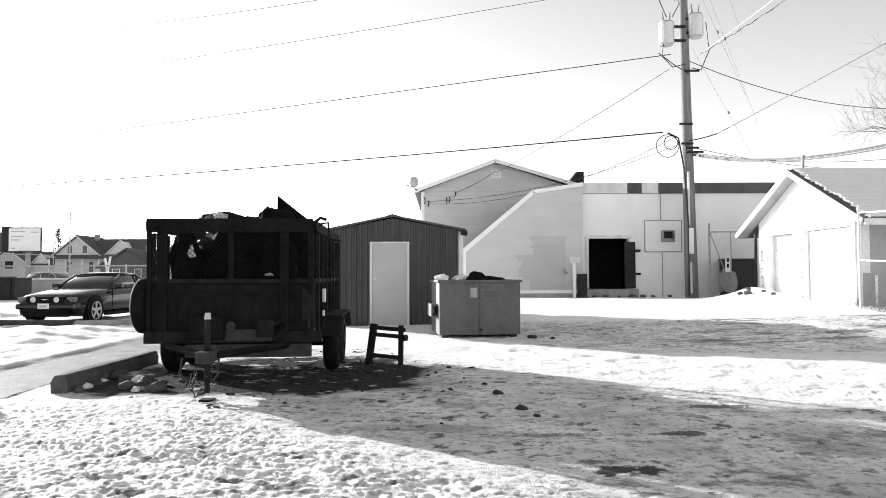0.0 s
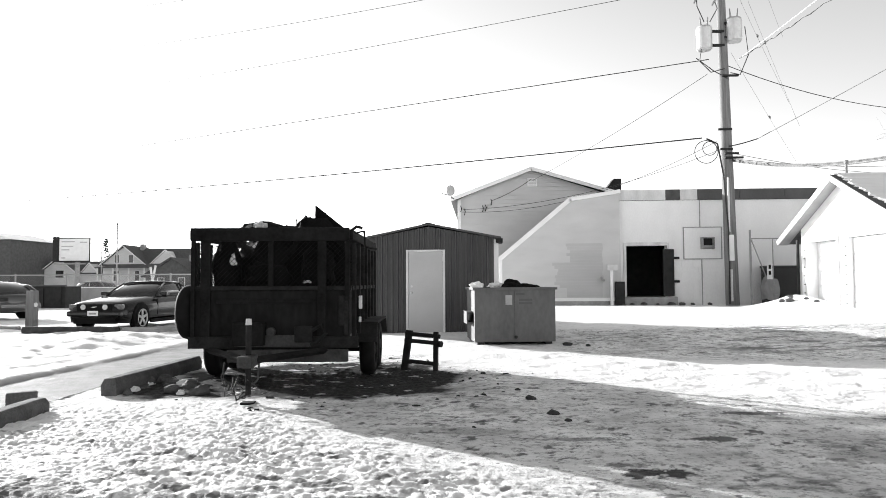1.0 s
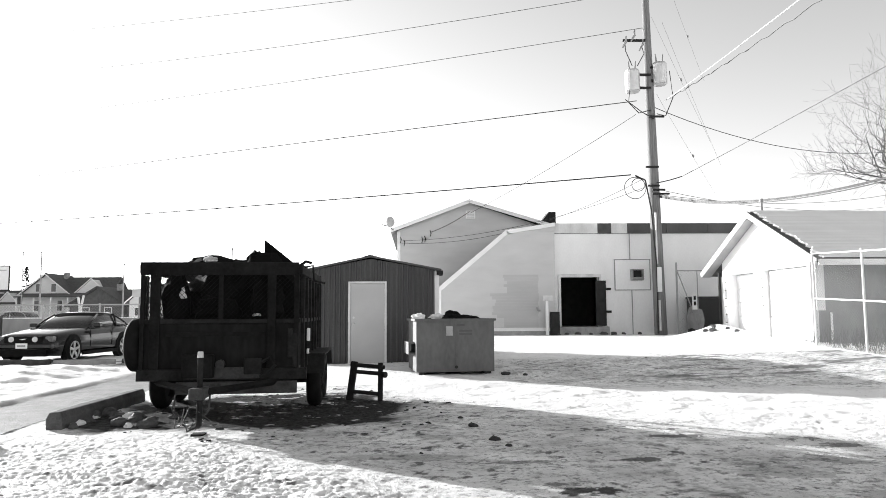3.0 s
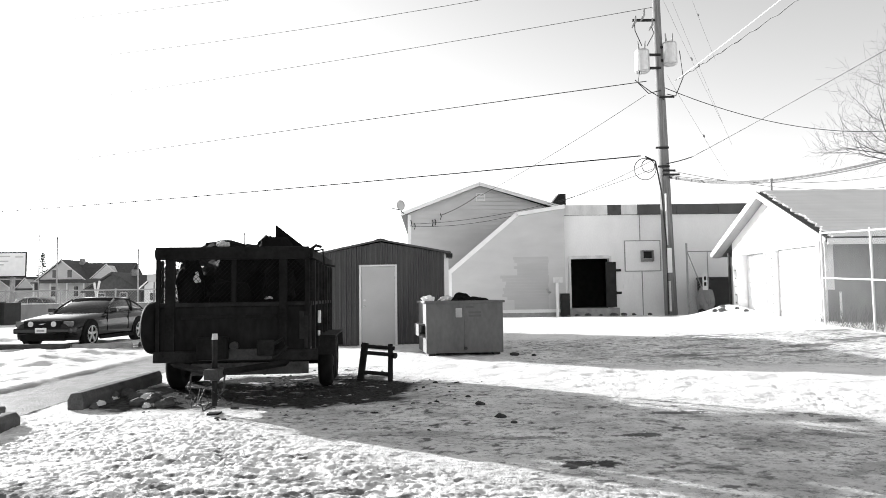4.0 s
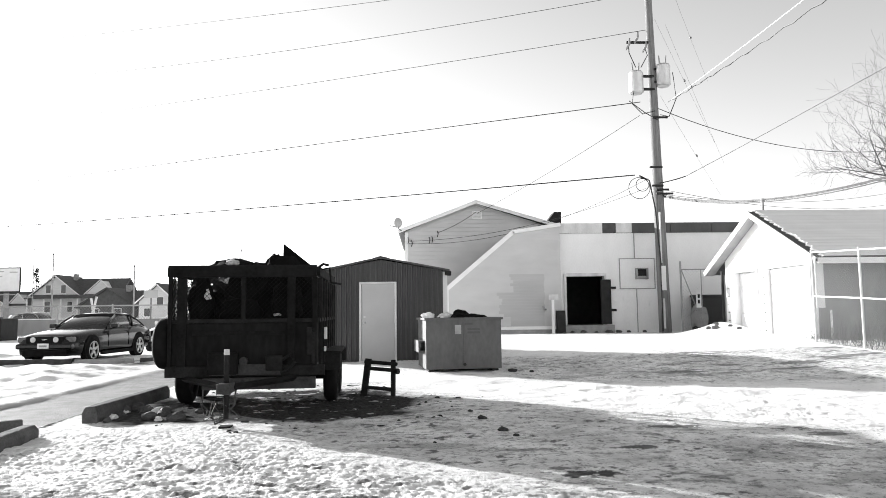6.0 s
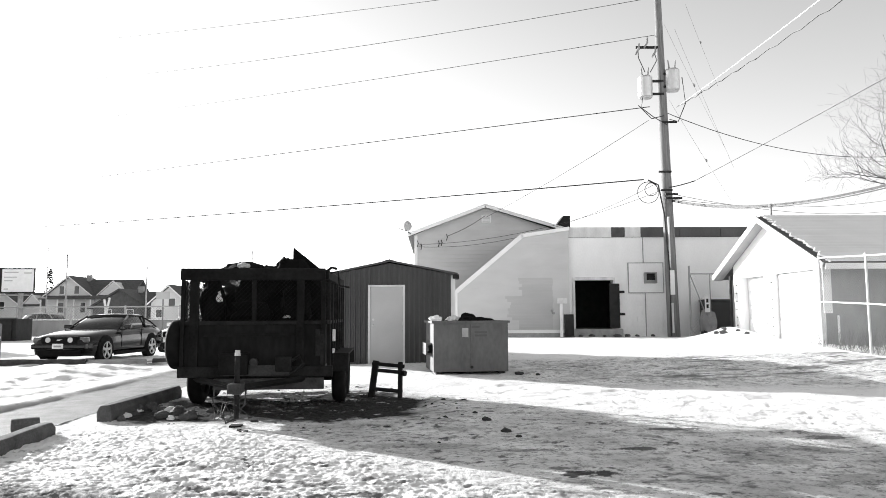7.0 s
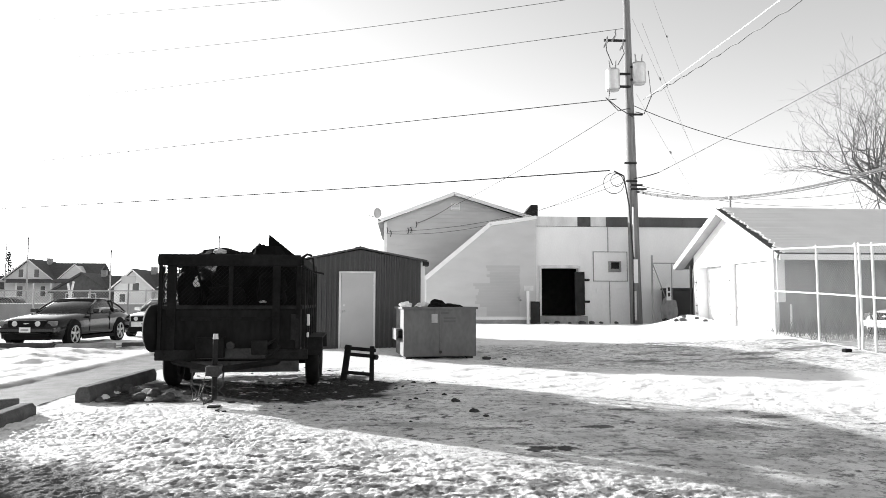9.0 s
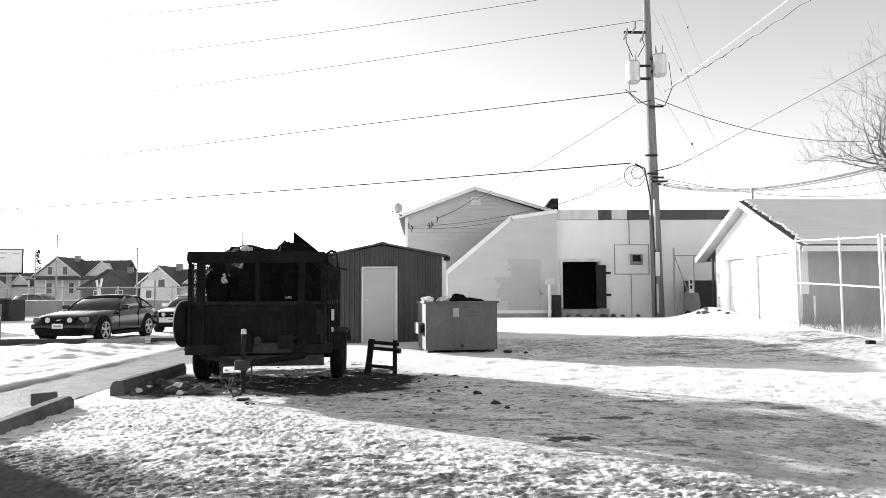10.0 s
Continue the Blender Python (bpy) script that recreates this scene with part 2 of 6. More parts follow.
def dirt_shade_mask(X, Y):
    """Bare dark soil round the trailer, blackened for its shade too, and where the snow is trodden through."""
    X, Y = np.asarray(X, float), np.asarray(Y, float)
    # Soil ring at the trailer; the shade beneath it is painted in as well.
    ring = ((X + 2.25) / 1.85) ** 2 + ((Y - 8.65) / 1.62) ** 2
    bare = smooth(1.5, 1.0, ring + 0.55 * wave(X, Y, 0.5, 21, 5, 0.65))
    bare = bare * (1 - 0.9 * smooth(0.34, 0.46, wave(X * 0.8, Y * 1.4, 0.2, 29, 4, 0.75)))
    rubble = smooth(1.2, 0.7, ((X + 3.75) / 0.75) ** 2 + ((Y - 7.75) / 0.8) ** 2 + 0.5 * wave(X, Y, 0.3, 22, 4, 0.6))
    worn = 0.43 * smooth(4.4, 2.0, Y) + 0.1 * wave(X, Y, 1.6, 28)
    specks = smooth(0.2, 0.42, wave(X * 0.7, Y * 1.35, 0.12, 23, 4, 0.75) + worn) * 0.8 * smooth(6.8, 4.6, Y) * smooth(-6, -3.5, X) * (1 - 0.9 * ice_shade_mask(X, Y)) * smooth(3.2, 1.2, X * 0.55 + Y * 0.4 - 1.2)
    spots = smooth(0.22, 0.48, wave(X * 0.8, Y * 1.35, 0.75, 24, 6, 0.8)) * ice_shade_mask(X, Y) * 0.6
    # Broad darker mottle over the right of the yard.
    dark_mottle = (0.06 + 0.4 * smooth(0.0, 0.42, wave(X * 0.8, Y * 1.2, 0.6, 43, 7, 0.8))) * smooth(0.5, 2.5, X) * smooth(7.2, 5.2, Y + 0.3 * X) * smooth(1.6, 2.6, 0.62 * X + 0.78 * Y)
    pits = smooth(0.33, 0.45, wave(X, Y * 1.15, 0.2, 27, 4, 0.75)) * ice_shade_mask(X, Y) * 0.8
    streaks = smooth(0.22, 0.4, wave(X * 0.35, Y * 1.5, 0.55, 25, 5, 0.7)) * smooth(12.2, 13.2, Y + 0.2 * X) * smooth(17.5, 16.5, Y + 0.2 * X) * smooth(3, 5, X) * 0.7
    lot = smooth(16.6, 17.0, Y) * smooth(19.2, 18.4, Y) * smooth(-17, -16, X) * smooth(-5.5, -6.2, X) * smooth(-0.35, 0.1, wave(X, Y, 0.8, 41, 4)) * 0.9
    # Dark soil blob, painted to deepen the shadow in the near left corner.
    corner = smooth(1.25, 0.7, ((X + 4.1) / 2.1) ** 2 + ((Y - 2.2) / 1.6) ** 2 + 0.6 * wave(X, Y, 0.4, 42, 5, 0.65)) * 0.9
    # Thin dark line painting the kerb's shaded edge beside the walk.
    kerb = smooth(0.09, 0.03, np.abs(X + 4.9 + 0.06 * wave(X, Y, 0.6, 26, 3))) * smooth(12, 10, Y)
    thaw = np.zeros(np.shape(X))
    for tx, ty, rx, ry, k in THAWED:
        d = ((X - tx) / rx) ** 2 + ((Y - ty) / ry) ** 2 + 1.9 * wave(X * 0.8, Y * 1.5, 0.16, 51, 5, 0.8)
        thaw = np.maximum(thaw, k * smooth(0.95, 0.6, d))
    return np.clip(np.maximum.reduce([thaw, bare, rubble, specks, spots, dark_mottle, pits, streaks, kerb, lot, corner]), 0, 1)


def ground_height(X, Y):
    X, Y = np.asarray(X, float), np.asarray(Y, float)
    near = smooth(60, 25, np.hypot(X, Y))
    rough = 1 - 0.75 * ice_shade_mask(X, Y)
    walkway = path_mask(X, Y)
    lumps = 0.03 * wave(X, Y, 0.9, 1, 3) + 0.009 * wave(X, Y, 0.3, 2, 3) - 0.012 * np.maximum(0, wave(X, Y, 0.38, 5, 2) - 0.15)
    lumps = lumps + smooth(-6.6, -7.2, X) * smooth(30, 20, Y) * (0.05 * wave(X, Y, 0.7, 31, 4) + 0.045 * wave(X, Y, 0.28, 32, 3))
    fine = 0.45 * smooth(18, 11, Y) + 0.55 * smooth(8, 5, Y)
    lumps = lumps + smooth(-1, 1, X) * smooth(6, 7.5, Y) * smooth(16, 13, Y) * (0.03 * wave(X, Y, 0.45, 33, 3) - 0.03 * np.maximum(0, wave(X, Y, 0.5, 34, 2) - 0.2))
    crust = 1 - np.abs(wave(X * 0.45 + 0.3 * Y, Y * 1.3, 0.07, 6, 4)) * 2
    crust2 = 1 - np.abs(wave(X * 0.55, Y * 1.3 - 0.2 * X, 0.034, 7, 3)) * 2
    tracks = 0.02 * np.sin(60 * (X * 0.3 + Y)) * smooth(0.3, 0.0, np.abs(X * 0.36 + Y - 3.55 + 0.1 * wave(X, Y, 0.8, 15))) * smooth(0.0, 0.5, wave(X, Y, 0.5, 16) + 0.4)
    lumps = lumps + fine * (0.017 * crust * (0.5 + smooth(-0.2, 0.5, wave(X, Y, 1.7, 9))) + 0.014 * crust2 + 0.009 * wave(X, Y, 0.035, 10, 2) + tracks)
    return base_height(X, Y) + near * lumps * rough * (1 - 0.9 * walkway) - 0.05 * walkway * near


def snow_material():
    mat = bpy.data.materials.new("snowy_ground")
    mat.use_nodes = True
    n, l = mat.node_tree.nodes, mat.node_tree.links
    bsdf = n["Principled BSDF"]
    co = n.new("ShaderNodeTexCoord")

    def noise_at(scale, detail=6, rough=0.6):
        t = n.new("ShaderNodeTexNoise")
        t.inputs["Scale"].default_value, t.inputs["Detail"].default_value, t.inputs["Roughness"].default_value = scale, detail, rough
        l.new(co.outputs["Object"], t.inputs["Vector"])
        return t.outputs[0]

    def span(v, a, b, c, d):
        r = n.new("ShaderNodeMapRange")
        for k, x in zip(("From Min", "From Max", "To Min", "To Max"), (a, b, c, d)):
            r.inputs[k].default_value = x
        l.new(v, r.inputs[0])
        return r.outputs[0]

    def blend(f, a, b):
        m = n.new("ShaderNodeMix")
        l.new(f, m.inputs[0])
        for s, v in ((m.inputs[2], a), (m.inputs[3], b)):
            if isinstance(v, float):
                s.default_value = v
            else:
                l.new(v, s)
        return m.outputs[0]

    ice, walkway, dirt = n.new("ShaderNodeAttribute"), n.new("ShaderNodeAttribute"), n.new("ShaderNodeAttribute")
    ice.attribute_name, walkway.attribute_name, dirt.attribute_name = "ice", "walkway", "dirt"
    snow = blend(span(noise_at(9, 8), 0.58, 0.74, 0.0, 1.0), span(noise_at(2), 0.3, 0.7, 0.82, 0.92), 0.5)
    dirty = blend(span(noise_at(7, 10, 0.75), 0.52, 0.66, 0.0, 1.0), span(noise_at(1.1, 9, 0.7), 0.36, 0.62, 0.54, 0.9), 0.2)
    flecks = n.new("ShaderNodeMapping")
    flecks.inputs["Scale"].default_value = (0.95, 1.1, 1)
    l.new(co.outputs["Object"], flecks.inputs[0])
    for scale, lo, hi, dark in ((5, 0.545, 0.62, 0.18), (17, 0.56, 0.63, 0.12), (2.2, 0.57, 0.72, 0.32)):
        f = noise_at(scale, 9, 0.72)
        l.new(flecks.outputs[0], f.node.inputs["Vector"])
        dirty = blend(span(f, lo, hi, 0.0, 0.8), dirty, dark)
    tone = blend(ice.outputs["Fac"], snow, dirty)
    tone = blend(walkway.outputs["Fac"], tone, span(noise_at(3, 8), 0.3, 0.7, 0.15, 0.25))
    # Soil tone, dark enough to carry the shade under the trailer too.
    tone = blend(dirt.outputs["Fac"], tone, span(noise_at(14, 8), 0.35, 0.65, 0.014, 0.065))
    l.new(tone, bsdf.inputs["Base Color"])
    bsdf.inputs["Roughness"].default_value = 0.7
    l.new(span(dirt.outputs["Fac"], 0.3, 1.0, 0.3, 0.02), bsdf.inputs["Specular IOR Level"])
    bp = n.new("ShaderNodeBump")
    bp.inputs["Strength"].default_value, bp.inputs["Distance"].default_value = 0.85, 0.03
    l.new(noise_at(30, 8, 0.7), bp.inputs["Height"])
    l.new(bp.outputs[0], bsdf.inputs["Normal"])
    return mat


gx = list(np.arange(-4.6, 4.6, 0.017))
for side in (1, -1):
    s, v, row = 0.017, gx[-1] if side > 0 else gx[0], []
    while abs(v) < 900:
        s *= 1.02 if abs(v) < 14 else 1.14
        v += side * s
        row.append(v)
    gx = gx + row if side > 0 else row[::-1] + gx
gx = np.array(gx)
gy = [-900.0, -300.0, -120.0, -60.0, -35.0, -22.0, -15.0, -11.0, -8.5, -7.0] + list(np.arange(-6.0, 1.15, 0.06)) + [1.2]
while gy[-1] < 900:
    gy.append(gy[-1] + (0.014 + 0.0036 * (gy[-1] - 1.2) if gy[-1] < 16 else 0.07 * 1.14 ** len([v for v in gy if v >= 16])))
gy = np.array(gy)
me, GX, GY = grid_mesh("ground", gx, gy, ground_height)
for key, mask in (("ice", ice_shade_mask), ("walkway", path_mask), ("dirt", dirt_shade_mask)):
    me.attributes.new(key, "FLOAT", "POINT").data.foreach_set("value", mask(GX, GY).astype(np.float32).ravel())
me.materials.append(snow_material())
ground = tagged(new("ground", me), "trodden snow and dirty ice with a cleared walk", "ground", kind="structure")


def lie(x, y):
    return float(base_height(x, y))


# ---- buildings at the back ----
def siding(outline, y, board, lean=0.012, bm=None):
    """Lapped boards filling an outline of (x, z) points in the plane y, facing -y."""
    bm = bm or bmesh.new()
    zs = [p[1] for p in outline]
    n = len(outline)

    def cut(z):
        xs = []
        for i in range(n):
            (x0, z0), (x1, z1) = outline[i], outline[(i + 1) % n]
            if (z0 - z) * (z1 - z) < 0:
                xs.append(x0 + (x1 - x0) * (z - z0) / (z1 - z0))
        return (min(xs), max(xs)) if len(xs) > 1 else None
    z = min(zs) + 0.001
    while z < max(zs) - 0.01:
        top = min(z + board, max(zs) - 0.002)
        lo, hi = cut(z + 0.001), cut(top - 0.001)
        if lo and hi:
            a = [bm.verts.new(p) for p in ((lo[0], y - lean, z), (lo[1], y - lean, z), (hi[1], y, top), (hi[0], y, top), (lo[0], y + 0.004, z), (lo[1], y + 0.004, z))]
            bm.faces.new((a[0], a[1], a[2], a[3]))
            bm.faces.new((a[4], a[5], a[1], a[0]))
        z = top
    return bm


def bar_between(p, q, w, d, bm=None):
    """A straight board from p to q, w high across it in its upright plane and d deep along y."""
    (x0, y0, z0), (x1, y1, z1) = p, q
    ln = math.hypot(x1 - x0, z1 - z0)
    m = Matrix.Translation(p) @ Matrix.Rotation(-math.atan2(z1 - z0, x1 - x0), 4, "Y")
    return box(0, ln, -d / 2, d / 2, -w / 2, w / 2, 0.006, m, bm)


def gable_building():
    o = thing("gabled_building", pose(2, 28, 0.45), "pale sided two-storey building with a low gable", "building")
    y = 28.0
    outline = [(-1.0, 0.3), (5.0, 0.3), (5.0, 4.95), (2.0, 5.92), (-1.0, 4.75)]
    part("wall", siding(outline, y, 0.17, 0.028), M_SIDING_GREY, o, "grey lapped siding", kind="stuff")
    part("core", prism([(x * 0.999 + 0.002, z) for x, z in outline], "y", y + 0.02, 36.5), M_SIDING_GREY, o)
    roof = prism([(-1.3, 4.66), (2.0, 5.92), (5.4, 4.9), (5.4, 5.0), (2.0, 6.04), (-1.3, 4.78)], "y", y - 0.25, 36.8)
    part("roof", roof, M_ROOF, o, "dark low-pitched roof")
    part("rake_board", bar_between((-1.3, y - 0.28, 4.71), (2.02, y - 0.28, 5.96), 0.15, 0.04), M_WHITE, o)
    part("rake_board", bar_between((2.0, y - 0.28, 5.96), (5.4, y - 0.28, 4.93), 0.15, 0.04), M_WHITE, o)
    v = part("gable_vent", box(1.86, 2.26, y - 0.07, y - 0.015, 5.24, 5.58, 0.01), M_WHITE, o)
    for k in range(5):
        part("slat", box(1.9, 2.22, y - 0.085, y - 0.07, 5.28 + k * 0.06, 5.31 + k * 0.06), M_SIDING_GREY, v)
    part("corner_board", box(-1.03, -0.9, y - 0.03, y + 0.1, 0.3, 4.7, 0.005), M_WHITE, o)
    c = box(5.5, 5.82, 28.6, 29.4, 4.6, 5.62, 0.01)
    part("chimney", c, M_DARK, o, "dark roof housing")
    part("chimney_cap", prism([(5.05, 5.0), (5.49, 5.0), (5.49, 5.58)], "y", 28.6, 29.4), M_DARK, o)
    for i, (x, z) in enumerate(((-0.9, 4.35), (-0.75, 4.22), (0.0, 4.35), (0.12, 4.38), (0.35, 4.62))):
        part("conduit", tube([(x, y - 0.06, z - 0.14), (x + 0.04, y - 0.1, z), (x, y - 0.06, z + 0.12)], 0.02), M_DARK, o)
    return o


def lean_to():
    o = thing("stair_enclosure", pose(3, 24.6, 0.45), "white sided lean-to with a steep sloping roof edge", "building")
    y = 24.6
    out = [(0.62, 0.62), (4.93, 0.62), (4.93, 4.5), (3.15, 4.22), (0.62, 2.1)]
    part("wall", siding(out, y, 0.115), M_SIDING, o, "white lapped siding", kind="stuff")
    part("core", prism(out, "y", y + 0.02, 27.7), M_SIDING, o)
    part("foundation", box(0.6, 4.95, y - 0.03, 27.7, 0.2, 0.62), M_CONCRETE, o, "dark foundation strip")
    rp, patch = random.Random(5), bmesh.new()
    for k in range(17):
        z = 0.735 + 0.115 * k
        left = 3.05 + rp.uniform(-0.08, 0.08) if z > 1.9 else 2.75 - 0.3 * rp.random() if z > 1.0 else 3.0
        siding([(left, z), (4.32 - 0.05 * rp.random(), z), (4.32 - 0.05 * rp.random(), z + 0.114), (left, z + 0.114)], y - 0.004, 0.115, bm=patch)
    part("repainted_patch", patch, M_PATCH, o, "duller repainted patch of siding", kind="stuff")
    part("skirt_board", box(0.6, 4.95, y - 0.05, y + 0.01, 0.6, 0.72, 0.006), M_WHITE, o)
    part("rake_board", bar_between((0.5, y - 0.05, 2.06), (3.17, y - 0.05, 4.3), 0.16, 0.12), M_WHITE, o)
    part("rake_board", bar_between((3.12, y - 0.05, 4.28), (4.95, y - 0.05, 4.56), 0.14, 0.12), M_WHITE, o)
    roof = prism([(0.45, 2.1), (3.14, 4.36), (4.95, 4.64), (4.95, 4.58), (3.16, 4.3), (0.5, 2.04)], "y", y - 0.08, 27.7)
    part("roof", roof, M_ROOF, o)
    part("corner_board", box(0.56, 0.68, y - 0.03, y + 0.05, 0.6, 2.1, 0.005), M_WHITE, o)
    return o


def warehouse():
    o = thing("warehouse", pose(9, 24.9, 0.45), "flat-roofed white painted block building with a service door", "building")
    y, x0, x1, top = 24.9, 4.96, 17.0, 4.25
    dx0, dx1, dz0, dz1 = 5.2, 6.66, 0.74, 2.6
    w = prism([(x0, 0.2), (dx0, 0.2), (dx0, dz1), (dx1, dz1), (dx1, 0.2), (x1, 0.2), (x1, top), (x0, top)], "y", y, y + 0.3)
    part("wall", w, M_BLOCKWALL, o)
    part("threshold", box(dx0 + 0.001, dx1 - 0.001, y + 0.01, y + 0.29, 0.2, dz0), M_CONCRETE, o)
    part("side_wall", box(x0, x0 + 0.3, y + 0.301, 33.69, 0.2, top), M_BLOCKWALL, o)
    part("side_wall", box(x1 - 0.3, x1, y + 0.301, 33.69, 0.2, top), M_BLOCKWALL, o)
    part("back_wall", box(x0, x1, 33.7, 34, 0.2, top), M_BLOCKWALL, o)
    part("roof", box(x0, x1, y + 0.05, 34, top, top + 0.12), M_ROOF, o)
    part("floor", box(x0 + 0.3, x1 - 0.3, y + 0.3, 33.7, 0.6, 0.7), M_CONCRETE, o)
    # Dark lining added behind the doorway to paint its unlit inside.
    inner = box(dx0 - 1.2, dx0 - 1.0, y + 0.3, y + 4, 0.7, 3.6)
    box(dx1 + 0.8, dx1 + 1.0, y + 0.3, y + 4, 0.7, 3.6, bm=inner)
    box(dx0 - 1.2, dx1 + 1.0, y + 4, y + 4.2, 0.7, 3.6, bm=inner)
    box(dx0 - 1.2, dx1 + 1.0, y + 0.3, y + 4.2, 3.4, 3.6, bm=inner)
    part("added_lining", inner, M_DARK, o, "dark lining added to paint an unlit interior")
    # fascia of sheet panels, some bare
    x = x0
    for wd, mt in ((1.68, M_WHITE_WORN), (0.52, M_ROOF), (0.62, M_WHITE_WORN), (1.5, M_SHED), (1.6, M_SHED), (1.7, M_SHED), (2.0, M_SHED), (2.42, M_SHED)):
        part("fascia_panel", box(x + 0.006, x + wd - 0.006, y - 0.09, y - 0.005, 4.26, 4.64, 0.006), mt, o)
        x += wd
    # door frame, dock sill and the open leaf
    f = box(dx0 - 0.1, dx0, y - 0.05, y + 0.1, dz0, dz1 + 0.1, 0.005)
    box(dx1, dx1 + 0.08, y - 0.05, y + 0.1, dz0, dz1 + 0.1, 0.005, bm=f)
    box(dx0, dx1, y - 0.05, y + 0.1, dz1, dz1 + 0.12, 0.005, bm=f)
    part("door_frame", f, M_WHITE_WORN, o)
    part("door_sill", box(dx0 - 0.15, dx1 + 0.3, y - 0.25, y - 0.005, 0.3, dz0, 0.02), M_CONCRETE, o, "stained concrete sill")
    leaf = part("door_leaf", box(-0.42, 0.0, -0.03, 0.03, dz0 + 0.03, dz1 - 0.14, 0.008, Matrix.Translation((dx1 + 0.22, y - 0.1, 0)) @ Matrix.Rotation(radians(14), 4, "Z")), M_DARK, o, "dark service door standing open")
    for z in (1.25, 2.1):
        part("hinge", box(dx1 + 0.24, dx1 + 0.44, y - 0.06, y - 0.005, z, z + 0.09, 0.008), M_DARK, leaf)
    # boarded panel with the exhaust hood
    p = part("patch_panel", box(7.28, 8.6, y - 0.035, y - 0.002, 2.12, 3.24, 0.004), M_BLOCKWALL, o)
    rim = box(7.25, 7.28, y - 0.05, y - 0.004, 2.09, 3.27)
    box(8.6, 8.63, y - 0.05, y - 0.004, 2.09, 3.27, bm=rim)
    box(7.28, 8.6, y - 0.05, y - 0.004, 3.24, 3.27, bm=rim)
    box(7.28, 8.6, y - 0.05, y - 0.004, 2.09, 2.12, bm=rim)
    part("panel_trim", rim, M_CONCRETE, p)
    h = box(7.86, 7.9, y - 0.28, y - 0.03, 2.46, 2.88)
    box(8.26, 8.3, y - 0.28, y - 0.03, 2.46, 2.88, bm=h)
    box(7.9, 8.26, y - 0.3, y - 0.03, 2.84, 2.88, bm=h)
    prism([(y - 0.03, 2.46), (y - 0.03, 2.5), (y - 0.28, 2.58), (y - 0.28, 2.54)], "x", 7.9, 8.26, bm=h)
    part("exhaust_hood", h, M_CONCRETE, o)
    part("hood_grille", box(7.9, 8.26, y - 0.12, y - 0.04, 2.55, 2.84), M_DARK, o)
    rb = random.Random(8)
    for j in range(8):
        for i in range(5):
            u = 6.98 + 0.4 * i + (0.2 if j % 2 else 0.0)
            if u + 0.39 < 9.3 and rb.random() < 0.9:
                part("block", box(u, u + 0.398, y - 0.012 - 0.004 * rb.random(), y + 0.02, 0.42 + 0.2 * j, 0.617 + 0.2 * j, 0.003), M_BLOCKWALL, o)
    for x, z0, z1 in ((7.86, 3.27, 4.25), (7.9, 0.4, 2.09)):
        part("conduit", rod((x, y - 0.03, z0), (x, y - 0.03, z1), 0.018, n=8), M_CONCRETE, o)
    return o


for build in (gable_building, lean_to, warehouse):
    set_back(build(), ROW)



